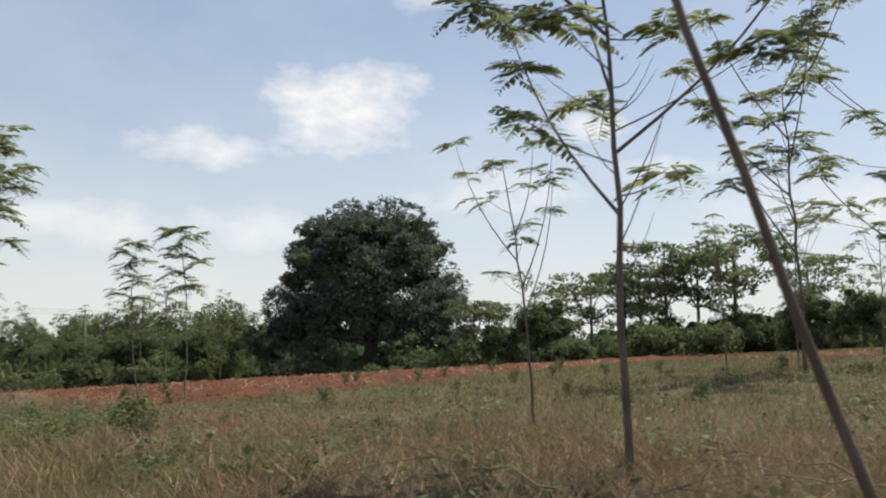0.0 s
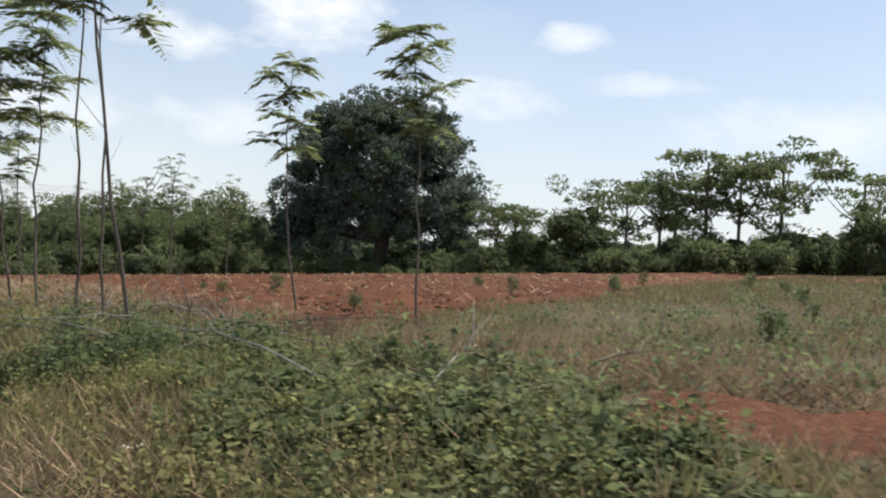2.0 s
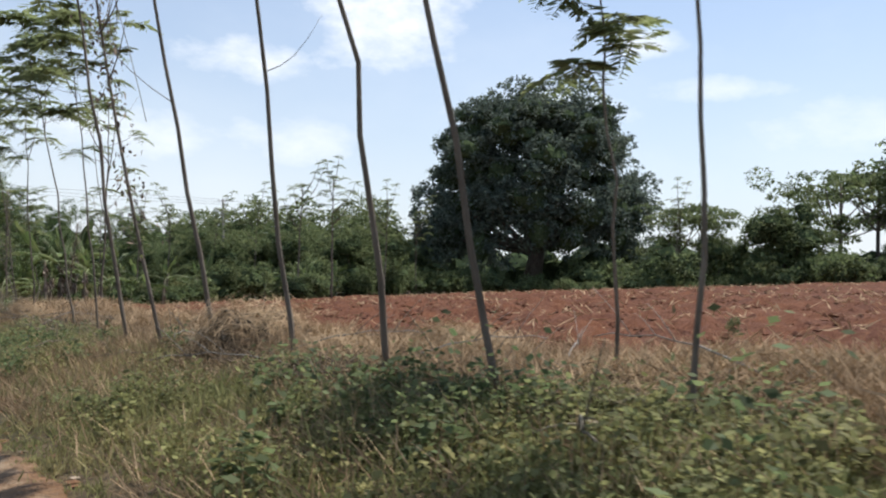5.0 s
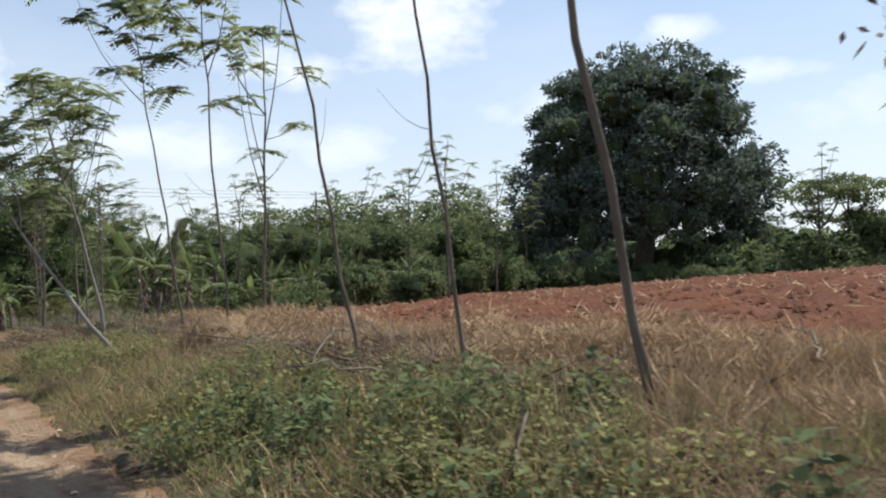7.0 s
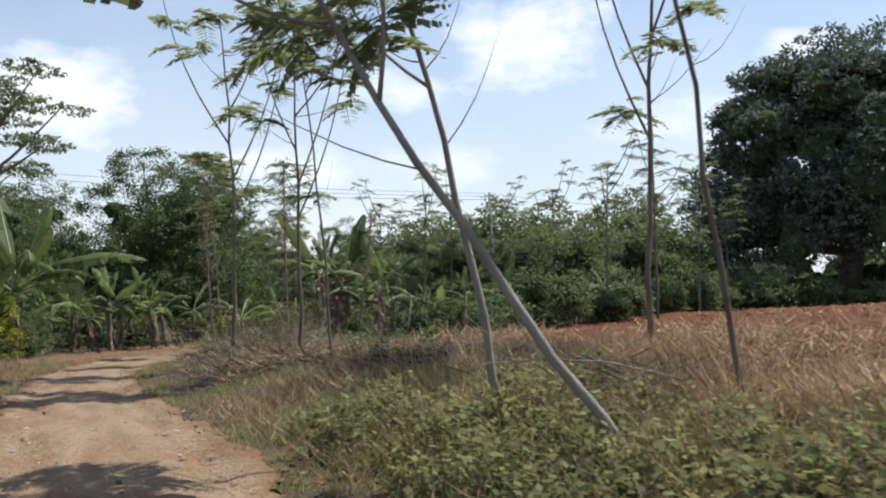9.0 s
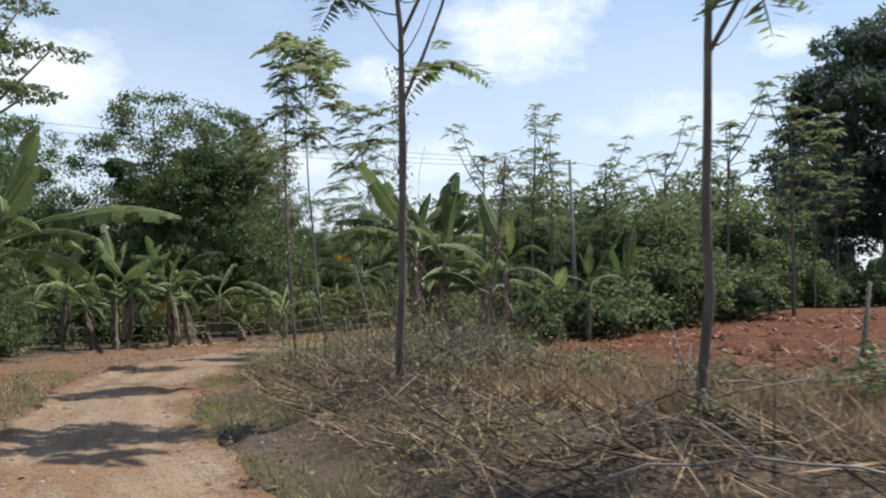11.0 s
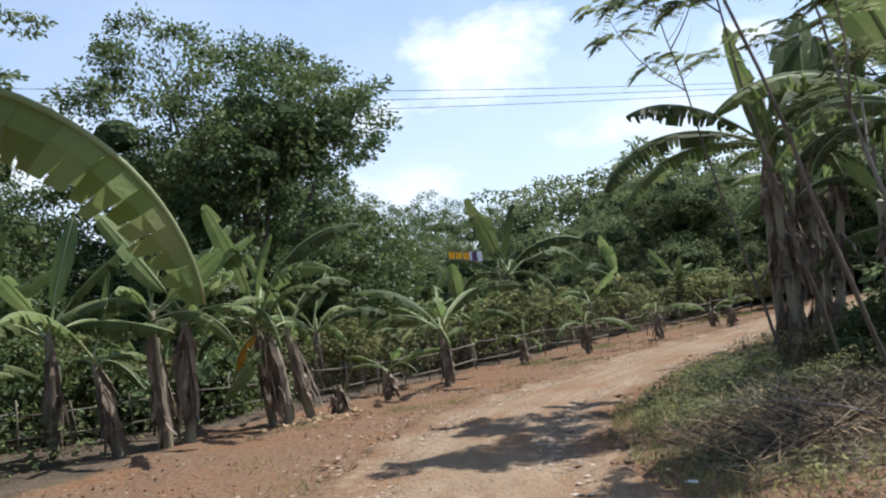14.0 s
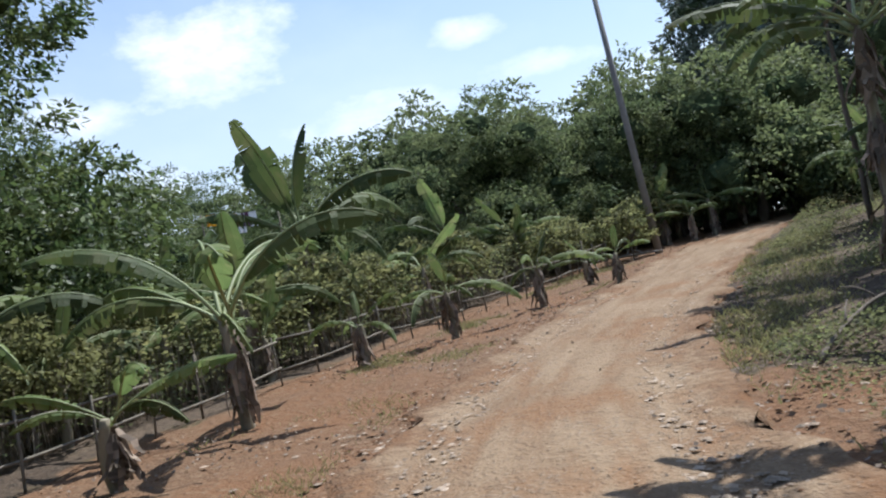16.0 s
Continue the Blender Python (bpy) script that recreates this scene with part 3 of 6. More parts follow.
slender = feather_tree("young_tree", "slender young tree with a feathery crown beside the field", 21, 6.2, 0.028, 0.60, 0, 8, 0.85, 0.85, per=7)
copies(slender, [(*at(29.7, 5.0), 0.3, (-0.03, -0.02), 0.96), (*at(30.8, 4.8), 2.1, (-0.06, -0.02), 0.86), (*at(34.1, 4.8), 4.0, (-0.08, 0), 0.85),
                 (*at(28.0, 9.8), 1.0, (-0.05, -0.02), 0.88), (*at(23.7, 9.6), 5.2, (-0.09, -0.02), 0.86), (*at(36.2, 6.4), 2.6, (-0.05, 0), 0.8),
                 (*at(38.0, 4.8), 3.1, (-0.17, -0.04), 1.3)])
tall = feather_tree("tall_young_tree", "tall thin young tree with bare lower stem and feathery crown", 35, 8.4, 0.026, 0.64, 2, 8, 0.95, 1.15, twigs=3, per=6)
copies(tall, [(*at(25.7, 4.8), 0.5, (-0.05, -0.02), 0.86), (*at(26.7, 4.8), 3.4, (-0.04, -0.02), 0.95), (*at(40.4, 4.9), 1.2, (-0.12, -0.04), 1.3),
              (*at(47.3, 4.7), 2.0, (-0.15, -0.04), 1.4), (*at(50.0, 4.8), 5.0, (-0.14, -0.04), 0.88), (*at(52.4, 4.8), 0.2, (-0.18, -0.04), 0.95),
              (*at(57.2, 4.8), 4.1, (-0.08, -0.06), 0.9), (*at(59.9, 4.8), 1.7, (-0.12, -0.07), 0.92)])
stout = feather_tree("leaning_young_tree", "stouter leaning young tree with a dark bare stem", 48, 8.8, 0.031, 0.68, 2, 7, 0.9, 1.2, twigs=2, per=6)
copies(stout, [(*at(24.2, 4.7), 1.9, (-0.10, -0.05), 0.9), (*at(36.1, 4.8), 4.4, (-0.27, -0.05), 1.1), (*at(42.6, 4.7), 0.9, (-0.17, -0.04), 1.2),
               (*at(2.1, 4.9), 3.0, (-0.36, -0.02), 1.0), (*at(70.2, 4.8), 5.4, (-0.16, 0.02), 0.9), (-48.5, 68.05, 2.2, (-0.14, 0.15), 0.8),
               (-50.4, 81.0, 1.1, (-0.18, -0.12), 1.0), (-50.9, 82.9, 0.1, (-0.22, -0.1), 0.9), (-51.1, 75.9, 3.0, (-0.33, -0.18), 0.8)])
forked = feather_tree("forked_young_tree", "young tree forking into upright limbs with sparse leaves", 60, 7.8, 0.045, 0.42, 4, 7, 0.75, 1.5, twigs=4, per=6)
copies(forked, [(1.5, 13.7, 0.4, (-0.11, -0.08), 0.56), (*at(65.7, 8.7), 2.4, (0.0, -0.04), 1.08), (*at(72.6, 4.9), 6.0, (0.0, -0.04), 0.95), (-45.7, 63.3, 1.0, (-0.05, 0.0), 1.22),
                (11.4, 33.4, 1.4, (-0.06, 0), 0.75), (14.6, 34.2, 3.9, (0.05, 0), 0.8), (17.5, 33.0, 5.1, (0.05, 0), 0.75)])


leaner = feather_tree("slanting_young_tree", "pale thin slanting young tree with feathery leaves near its tip", 64, 7.0, 0.045, 0.52, 2, 7, 0.8, 1.0, twigs=2, bark=M_PALEBARK, per=7)
copies(leaner, [(*at(59.6, 3.4), 0.3, (-0.60, -0.21), 0.82), (*at(61.9, 3.7), 3.3, (-0.25, -0.13), 0.86), (-50.2, 77.4, 1.7, (-0.24, -0.12), 0.8)])


spreading = feather_tree("spreading_tree", "thin tree with long spreading limbs and layered feathery leaves", 67, 7.6, 0.05, 0.42, 8, 11, 0.8, 2.7, twigs=8, per=8)
copies(spreading, [(1.65, 7.45, 0.9, (-0.03, -0.02), 0.74), (12.1, 27.7, 2.6, (-0.04, 0), 1.3), (17.2, 31.5, 4.4, (0.03, 0), 1.25)])


# ---------------------------------------------------------------- broad crowns
def blob(c, r, gen, detail=2):
    """A lumpy closed form, a solid filler for the inside of a crown or heap."""
    bm = bmesh.new()
    bmesh.ops.create_icosphere(bm, subdivisions=detail, radius=1.0)
    V = np.array([v.co[:] for v in bm.verts])
    F = np.array([[v.index for v in f.verts] for f in bm.faces])
    bm.free()
    V = V * (1 + gen.uniform(-0.3, 0.2, (len(V), 1)))
    return V * np.asarray(r) + np.asarray(c), F


def leaf_shell(lobes, count, size, gen, flat=0.55):
    """Leaves in sprays over the lobes (x, y, z, rx, ry, rz), some loose between them; returns quads."""
    lobes = np.asarray(lobes, float)
    area = (lobes[:, 3] * lobes[:, 4] + lobes[:, 3] * lobes[:, 5] + lobes[:, 4] * lobes[:, 5])
    sprays = 17
    u = unit(gen.normal(0, 1, (len(lobes), sprays, 3)) + np.array([0, 0, 0.25]))
    reach = gen.uniform(0.78, 1.0, (len(lobes), sprays))
    wide = gen.uniform(0.14, 0.27, (len(lobes), sprays))
    k, j = gen.choice(len(lobes), count, p=area / area.sum()), gen.integers(0, sprays, count)
    d = u[k, j]
    loose = gen.random(count) < 0.2
    off = unit(gen.normal(0, 1, (count, 3))) * (gen.random((count, 1)) ** 0.6 * 1.5 * wide[k, j][:, None]) * np.array([1, 1, 0.75])
    q = np.where(loose[:, None], unit(gen.normal(0, 1, (count, 3))) * gen.uniform(0.7, 1.02, (count, 1)), d * reach[k, j][:, None] + off)
    P = lobes[k, :3] + q * lobes[k, 3:]
    D = unit(q * np.array([0.7, 0.7, 0.15]) + off * 1.2 + gen.normal(0, 0.5, (count, 3)) + np.array([0, 0, -0.3]))
    Wv = unit(np.cross(D, unit(gen.normal(0, 1, (count, 3)) * (1 - flat) + np.array([0, 0, 1.0]) * flat)))
    ln = size * gen.uniform(0.6, 1.3, count)
    return kites(P, D, Wv, ln, ln * 0.25)


def broad_tree(name, label, seed, lobes, leaves, size, leafmat, trunk=(0.3, 2.0), core=0.78, limbs=6, bark=None, group="", category="tree"):
    gen = np.random.default_rng(seed)
    root = thing(name, label, category, group)
    lobes = np.asarray(lobes, float)
    r, h = trunk
    c = lobes[:, :3].mean(0)
    g = Geo()
    g.tube(curve((0, 0, -0.3), (c[0] * 0.4, c[1] * 0.4, max(h * 1.5, c[2] * 0.8)), (r * 0.6, -r * 0.4, 0), 8), np.linspace(r * 1.2, r * 0.5, 8), 9)
    part("trunk", g.mesh("trunk", bark or M_BARK, True), root)
    for q in lobes[np.argsort(-lobes[:, 3])[:limbs]]:
        g = Geo()
        g.tube(curve((0, 0, h * gen.uniform(0.7, 1.1)), q[:3], (0, 0, -0.08 * q[2]), 7), np.linspace(r * 0.5, r * 0.12, 7), 6)
        part("limb", g.mesh("limb", bark or M_BARK, True), root)
    g = Geo()
    # Added solid lumps, coloured dark for the shade between the leaves.
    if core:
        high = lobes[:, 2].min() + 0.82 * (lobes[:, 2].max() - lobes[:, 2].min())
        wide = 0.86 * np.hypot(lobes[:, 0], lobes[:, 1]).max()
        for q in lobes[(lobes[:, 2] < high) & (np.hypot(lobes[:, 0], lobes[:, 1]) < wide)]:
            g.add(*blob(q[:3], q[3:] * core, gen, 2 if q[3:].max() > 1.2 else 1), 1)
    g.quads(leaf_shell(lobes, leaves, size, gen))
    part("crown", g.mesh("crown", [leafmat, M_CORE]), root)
    return root


def dome(seed, n, rx, rz, z0, lobe, squash=0.75, hollow=0.55, full=2.6):
    """Lobes that fill a dome-shaped crown."""
    gen = np.random.default_rng(seed)
    out = []
    for k in range(n):
        a = k * 2.39996 + gen.uniform(-0.3, 0.3)
        q = np.sqrt((k + 0.5) / n)
        t = gen.uniform(0, 1) ** 0.6
        rr = rx * q * (1 - lobe / rx * 0.6)
        zz = z0 + rz * max(0.05, 1 - q ** full) ** 0.65 * (hollow + (1 - hollow) * t)
        s = lobe * gen.uniform(0.7, 1.2)
        out.append((np.cos(a) * rr, np.sin(a) * rr, zz, s, s, s * squash))
    return out


# the great dark tree beyond the field
gen = np.random.default_rng(74)
big_lobes = dome(71, 52, 15.4, 18.5, 4.2, 3.5, 0.8, 0.05, 5.2)
for q in dome(72, 100, 16.8, 20.6, 4.6, 2.2, 0.78, 0.74, 5.2):
    k = gen.uniform(0.86, 1.05)
    big_lobes.append((q[0] * k, q[1] * k, q[2] * gen.uniform(0.94, 1.04), q[3], q[4], q[5]))
# drooping outer boughs
for a in np.linspace(0, 6.28, 23)[:-1]:
    r = gen.uniform(13.6, 15.8)
    for z in (5.0, 9.0):
        big_lobes.append((math.cos(a) * r * (1.02 if z > 6 else 0.97), math.sin(a) * r, z + gen.uniform(-1.4, 1.4), gen.uniform(1.6, 2.6), gen.uniform(1.6, 2.6), gen.uniform(2.2, 3.4)))
for q in ((9.5, 4.0, 24.2, 1.6), (-6.5, -3.0, 26.0, 1.7), (1.5, -5.0, 26.6, 1.8), (-11.0, 2.0, 21.5, 1.7), (12.6, -2.0, 19.6, 1.6)):
    big_lobes.append((*q, q[3], q[3] * 0.7))
great = broad_tree("great_tree", "huge dark spreading tree with a dense rounded crown behind the field", 73, big_lobes, 110000, 0.52, M_DARKLEAF, (1.1, 5.0), 0.66, 12)
BX, BY = -12.6, 139.0
great.matrix_basis = tilted(BX, BY, -0.6, 0.7, (0, 0), 1.0)

# round trees of the belt, three builds
round_a = broad_tree("round_tree", "round dense green tree in the belt behind the field", 81, dome(81, 30, 4.2, 6.2, 1.0, 1.5, 0.8, 0.05), 13000, 0.26, M_BUSHLEAF, (0.2, 2.0), 0.62, group="belt trees")
round_b = broad_tree("uneven_tree", "green tree with an uneven crown in the belt", 82, dome(82, 24, 3.6, 7.0, 1.0, 1.4, 0.85, 0.05) + [(2.0, 0.5, 8.2, 1.1, 1.1, 1.0), (-1.6, 0.8, 8.6, 1.0, 1.0, 0.9)], 12000, 0.26, M_BUSHLEAF, (0.2, 2.0), 0.6, group="belt trees")
shrub = broad_tree("shrub", "leafy green shrub at the field's far edge", 83, dome(83, 12, 1.7, 1.9, 0.3, 0.8, 0.9, 0.1), 1500, 0.26, M_BUSHLEAF, (0.05, 0.5), 0.7, 4, group="field edge shrubs", category="shrub")
flat_lobes = []
gen = np.random.default_rng(84)
for k in range(16):
    a, rr = gen.uniform(0, 6.28), gen.uniform(0.3, 4.4)
    flat_lobes.append((math.cos(a) * rr, math.sin(a) * rr, 7.4 + gen.uniform(-2.6, 2.6) - rr * 0.2, gen.uniform(1.0, 1.7), gen.uniform(1.0, 1.7), gen.uniform(0.28, 0.45)))
flat_tree = broad_tree("flat_topped_tree", "tall flat-topped tree with open layered foliage", 84, flat_lobes, 3000, 0.34, M_BUSHLEAF, (0.16, 6.0), 0, 12, group="flat topped trees")


def scatter_line(gen, a, b, count, spread, lo, hi):
    rows = []
    for k in range(count):
        t = (k + gen.uniform(0.1, 0.9)) / count
        x, y = a[0] + (b[0] - a[0]) * t + gen.normal(0, spread), a[1] + (b[1] - a[1]) * t + gen.normal(0, spread)
        rows.append((x, y, gen.uniform(0, 6.28), (gen.normal(0, 0.03), gen.normal(0, 0.03)), gen.uniform(lo, hi)))
    return rows


gen = np.random.default_rng(90)
rows_a = [(-41, 94.5, 0.3, (0, 0), 0.85), (-38.5, 112, 1.0, (0, 0), 1.05), (-34, 117, 2.0, (0, 0), 1.15), (-31.5, 120.5, 3.0, (0, 0), 1.1), (-36, 123, 4.0, (0, 0), 1.0)] + scatter_line(gen, (-63, 116), (-53, 122), 4, 2, 0.7, 0.9) + scatter_line(gen, (-58, 134), (-33, 137), 11, 3, 1.35, 1.7) + \
    scatter_line(gen, (-34, 128), (-26, 136), 3, 2, 0.7, 0.9) + scatter_line(gen, (40, 118), (110, 100), 12, 6, 0.8, 1.2)
rows_b = [(14.2, 118, 0.5, (0, 0), 1.38), (8.0, 121, 2.5, (0, 0), 0.95), (27.5, 117, 1.5, (0, 0), 0.8), (31.8, 118, 1.1, (0, 0), 0.82), (44, 100, 2.0, (0, 0), 0.95), (50, 98, 3.0, (0, 0), 0.95)] + \
    scatter_line(gen, (55, 96), (110, 70), 9, 4, 0.8, 1.1)
copies(round_a, rows_a)
copies(round_b, [(*q[:4], q[4] * 1.12) for q in rows_b])
copies(flat_tree, [(21.5, 121, 0.2, (0, 0), 1.45), (27, 123, 2.2, (0, 0), 1.6), (33, 121, 4.2, (0, 0), 1.85), (37.5, 122, 1.2, (0, 0), 1.7), (41.5, 118, 0.7, (0, 0), 1.85), (7, 124, 3.1, (0, 0), 1.15), (30.5, 127, 5.0, (0, 0), 1.6), (50, 112, 3.3, (0, 0), 1.45), (4.8, 127, 5.6, (0, 0), 1.2)])
copies(shrub, scatter_line(gen, (-44, 86), (-33, 112), 16, 1.5, 0.7, 1.2) + scatter_line(gen, (-33, 112), (-20, 124), 12, 1.5, 0.8, 1.4) + scatter_line(gen, (-20, 122), (12, 116), 22, 1.5, 0.7, 1.5) +
       scatter_line(gen, (12, 112), (60, 108), 34, 3, 1.0, 1.9) + scatter_line(gen, (-8, 124), (30, 122), 14, 2, 1.4, 2.2))


gen = np.random.default_rng(91)
woods = []
for k in range(150):
    t = gen.random()
    x, y = np.interp(t, [0, 0.3, 0.6, 1], [-150, -40, 70, 190]), np.interp(t, [0, 0.3, 0.6, 1], [150, 215, 190, 70])
    x, y = x + gen.normal(0, 7), y + gen.normal(0, 7)
    r = gen.uniform(4.0, 8.0)
    woods.append((x, y, land1(x, y) + r * 0.75, r, r, r))
for k in range(150):
    t = gen.random()
    x, y = -14 + 150 * t + gen.normal(0, 4), 146 - 50 * t + gen.normal(0, 5)
    r = gen.uniform(2.2, 4.2)
    woods.append((x, y, land1(x, y) + r * 0.75, r, r, r))
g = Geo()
# dark-coloured filler lumps stand in for the woods' shaded depth
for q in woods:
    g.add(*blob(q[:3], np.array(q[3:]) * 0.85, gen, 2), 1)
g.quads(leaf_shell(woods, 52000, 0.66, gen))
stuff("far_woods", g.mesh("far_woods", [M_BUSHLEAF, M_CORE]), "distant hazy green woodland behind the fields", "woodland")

# saplings that stand above the belt, far off
gen = np.random.default_rng(92)
far_feather = feather_tree("far_young_tree", "tall feathery tree rising above the belt", 93, 11.5, 0.10, 0.60, 4, 16, 0.85, 2.1, per=7, group="trees above the belt")
copies(far_feather, [(-46.2, 92.4, 0.3, (0, 0), 0.75), (-36.8, 101.0, 2.0, (0, 0), 0.95), (-33.5, 100.5, 4.0, (0, 0), 1.0), (-48.0, 84.0, 5.0, (0, 0), 0.64), (-46.5, 87.0, 1.0, (0, 0), 0.7), (-43.5, 97.0, 3.2, (0, 0), 0.75),
                     (-30, 112, 0.9, (0, 0), 0.9), (-27, 118, 2.8, (0, 0), 0.85), (-40.5, 99.0, 1.5, (0, 0), 0.8), (3.0, 121, 0.6, (0, 0), 1.0)])

# ---------------------------------------------------------------- mango grove left of the road
mango_lobes = dome(101, 44, 6.0, 9.5, 2.4, 1.75, 0.8, 0.05)
mango = broad_tree("mango_tree", "large dense dark green mango tree behind the banana plants", 102, mango_lobes, 92000, 0.16, M_MANGO, (0.35, 2.2), 0.32, 12, group="mango grove")
grove = broad_tree("grove_tree", "dense dark green fruit tree of the grove", 108, dome(108, 34, 6.0, 9.5, 2.0, 1.9, 0.8, 0.05), 56000, 0.17, M_MANGO, (0.35, 2.2), 0.34, 8, group="mango grove")
copies(mango, [(-66.5, 94.5, 0.4, (0, 0), 1.1)])
copies(grove, [(-66.0, 90.0, 2.7, (0, 0), 0.5), (-69.5, 78.5, 1.9, (0, 0), 0.66), (-66.2, 73.4, 3.6, (0, 0), 0.52), (-72.5, 84.5, 5.6, (0, 0), 0.84), (-64.6, 70.2, 0.6, (0, 0), 0.42), (-72.5, 103.5, 2.2, (0, 0), 1.0), (-74.5, 86.0, 4.0, (0, 0), 0.78), (-68.2, 100.5, 1.2, (0, 0), 0.82), (-79.0, 94.0, 5.1, (0, 0), 0.95), (-71.0, 111.0, 3.0, (0, 0), 0.8), (-84, 84, 0.9, (0, 0), 0.75), (-75.5, 91.0, 1.3, (0, 0), 0.98), (-70.0, 83.0, 4.4, (0, 0), 0.62), (-62.6, 73.6, 2.9, (0, 0), 0.36), (-68.5, 134.0, 0.8, (0, 0), 0.98), (-76.0, 131.0, 2.1, (0, 0), 1.05), (-63.5, 128.0, 3.9, (0, 0), 0.82), (-66.5, 104.5, 0.2, (0, 0), 0.75), (-64.5, 109.5, 1.6, (0, 0), 0.6), (-69.5, 108.0, 4.7, (0, 0), 0.9)])
alb = []
gen2 = np.random.default_rng(95)
for k in range(60):
    a, rr = gen2.uniform(0, 6.28), 9.0 * gen2.uniform(0.05, 1.0) ** 0.6
    alb.append((math.cos(a) * rr, math.sin(a) * rr, 17.5 + gen2.uniform(-3.5, 3.0) - rr * 0.25, gen2.uniform(1.1, 2.0), gen2.uniform(1.1, 2.0), gen2.uniform(0.2, 0.42)))
rain_tree = broad_tree("rain_tree", "tall rain tree with flat layered foliage above the grove", 96, alb, 26000, 0.27, M_BUSHLEAF, (0.4, 11.0), 0, 26, group="rain trees")
copies(rain_tree, [(-93.0, 98.5, 0.4, (0, 0), 1.25), (-106.0, 92.0, 2.4, (0, 0), 1.1)])
mound_lobes = dome(105, 46, 6.6, 7.2, 1.2, 1.55, 0.8, 0.05, 2.2)
mound_tree = broad_tree("shade_tree", "broad rounded grey-green shade tree behind the fenced plot", 106, mound_lobes, 84000, 0.155, M_BUSHLEAF, (0.3, 2.0), 0.4, 10, group="shade trees")
copies(mound_tree, [(-50.0, 114.0, 0.3, (0, 0), 0.96), (-46.0, 118.0, 2.0, (0, 0), 0.9), (-57.5, 122.0, 4.0, (0, 0), 0.55), (-64.0, 113.0, 1.0, (0, 0), 0.55), (-40.5, 121.0, 5.0, (0, 0), 0.9), (-42.5, 115.5, 2.7, (0, 0), 0.92)])
hedge = broad_tree("roadside_bush", "bright yellow-green leafy bush beside the dirt road", 103, dome(103, 30, 1.6, 2.9, 0.75, 0.55, 1.1, 0.05), 9000, 0.14, M_YELLOWLEAF, (0.05, 0.5), 0.6, 4, category="shrub")
copies(hedge, [(-58.5, 68.0, 0.2, (0, 0), 0.95)])
under = broad_tree("dark_shrub", "dark leafy shrub in the shade under the banana plants", 107, dome(107, 14, 1.4, 1.7, 0.15, 0.6, 0.9, 0.05), 3600, 0.14, M_MANGO, (0.04, 0.4), 0.7, 4, group="shade shrubs", category="shrub")
copies(under, [(-59.2, 66.6, 0, (0, 0), 0.8), (-60.6, 69.0, 1, (0, 0), 1.0), (-61.6, 71.4, 2, (0, 0), 1.1), (-62.8, 74.0, 3, (0, 0), 1.1), (-64.2, 76.6, 4, (0, 0), 1.1), (-66.6, 77.6, 5, (0, 0), 1.2), (-61.6, 67.4, 0.5, (0, 0), 1.2), (-64.0, 70.0, 1.5, (0, 0), 1.3),
               (-67.8, 82.6, 2.5, (0, 0), 1.2), (-65.5, 84.6, 3.5, (0, 0), 1.1), (-63.6, 86.0, 4.5, (0, 0), 1.0), (-69.0, 80.0, 5.5, (0, 0), 1.3), (-67.2, 88.0, 0.7, (0, 0), 1.3), (-59.0, 64.6, 2.2, (0, 0), 0.7),
               (-49.5, 82.4, 0.4, (0, 0), 0.6), (-48.6, 82.0, 1.4, (0, 0), 0.75), (-48.0, 80.6, 2.4, (0, 0), 0.75), (-46.2, 84.6, 3.4, (0, 0), 1.0), (-44.6, 88.2, 5.4, (0, 0), 1.0)])
cassava = broad_tree("cassava_shrub", "light green cassava-like shrub behind the bamboo fence", 104, [(q[0], q[1], q[2], q[3], q[4], q[5] * 0.5) for q in dome(104, 11, 0.8, 1.5, 0.5, 0.36, 0.8, 0.2)], 1300, 0.13, M_WEED, (0.03, 0.6), 0, 8, group="crop shrubs", category="shrub")
rows = []
for k in range(70):
    t = gen.uniform(0, 1)
    x, y = np.interp(t, [0, 0.3, 0.6, 1], [-66, -61.5, -56.5, -47.5]), np.interp(t, [0, 0.3, 0.6, 1], [83, 90, 97, 109])
    o = gen.uniform(0.3, 6.5)
    rows.append((x - 0.82 * o, y + 0.57 * o, gen.uniform(0, 6.28), (gen.normal(0, 0.06), gen.normal(0, 0.06)), gen.uniform(0.8, 1.35)))
for k in range(34):
    l = gen.uniform(122, 150)
    x, y = on_road(np.array([l]), np.array([-gen.uniform(2.8, 7.0)]))
    rows.append((float(x[0]), float(y[0]), gen.uniform(0, 6.28), (gen.normal(0, 0.06), gen.normal(0, 0.06)), gen.uniform(0.85, 1.15) * np.interp(l, [122, 138], [0.9, 1.8])))
copies(cassava, rows)


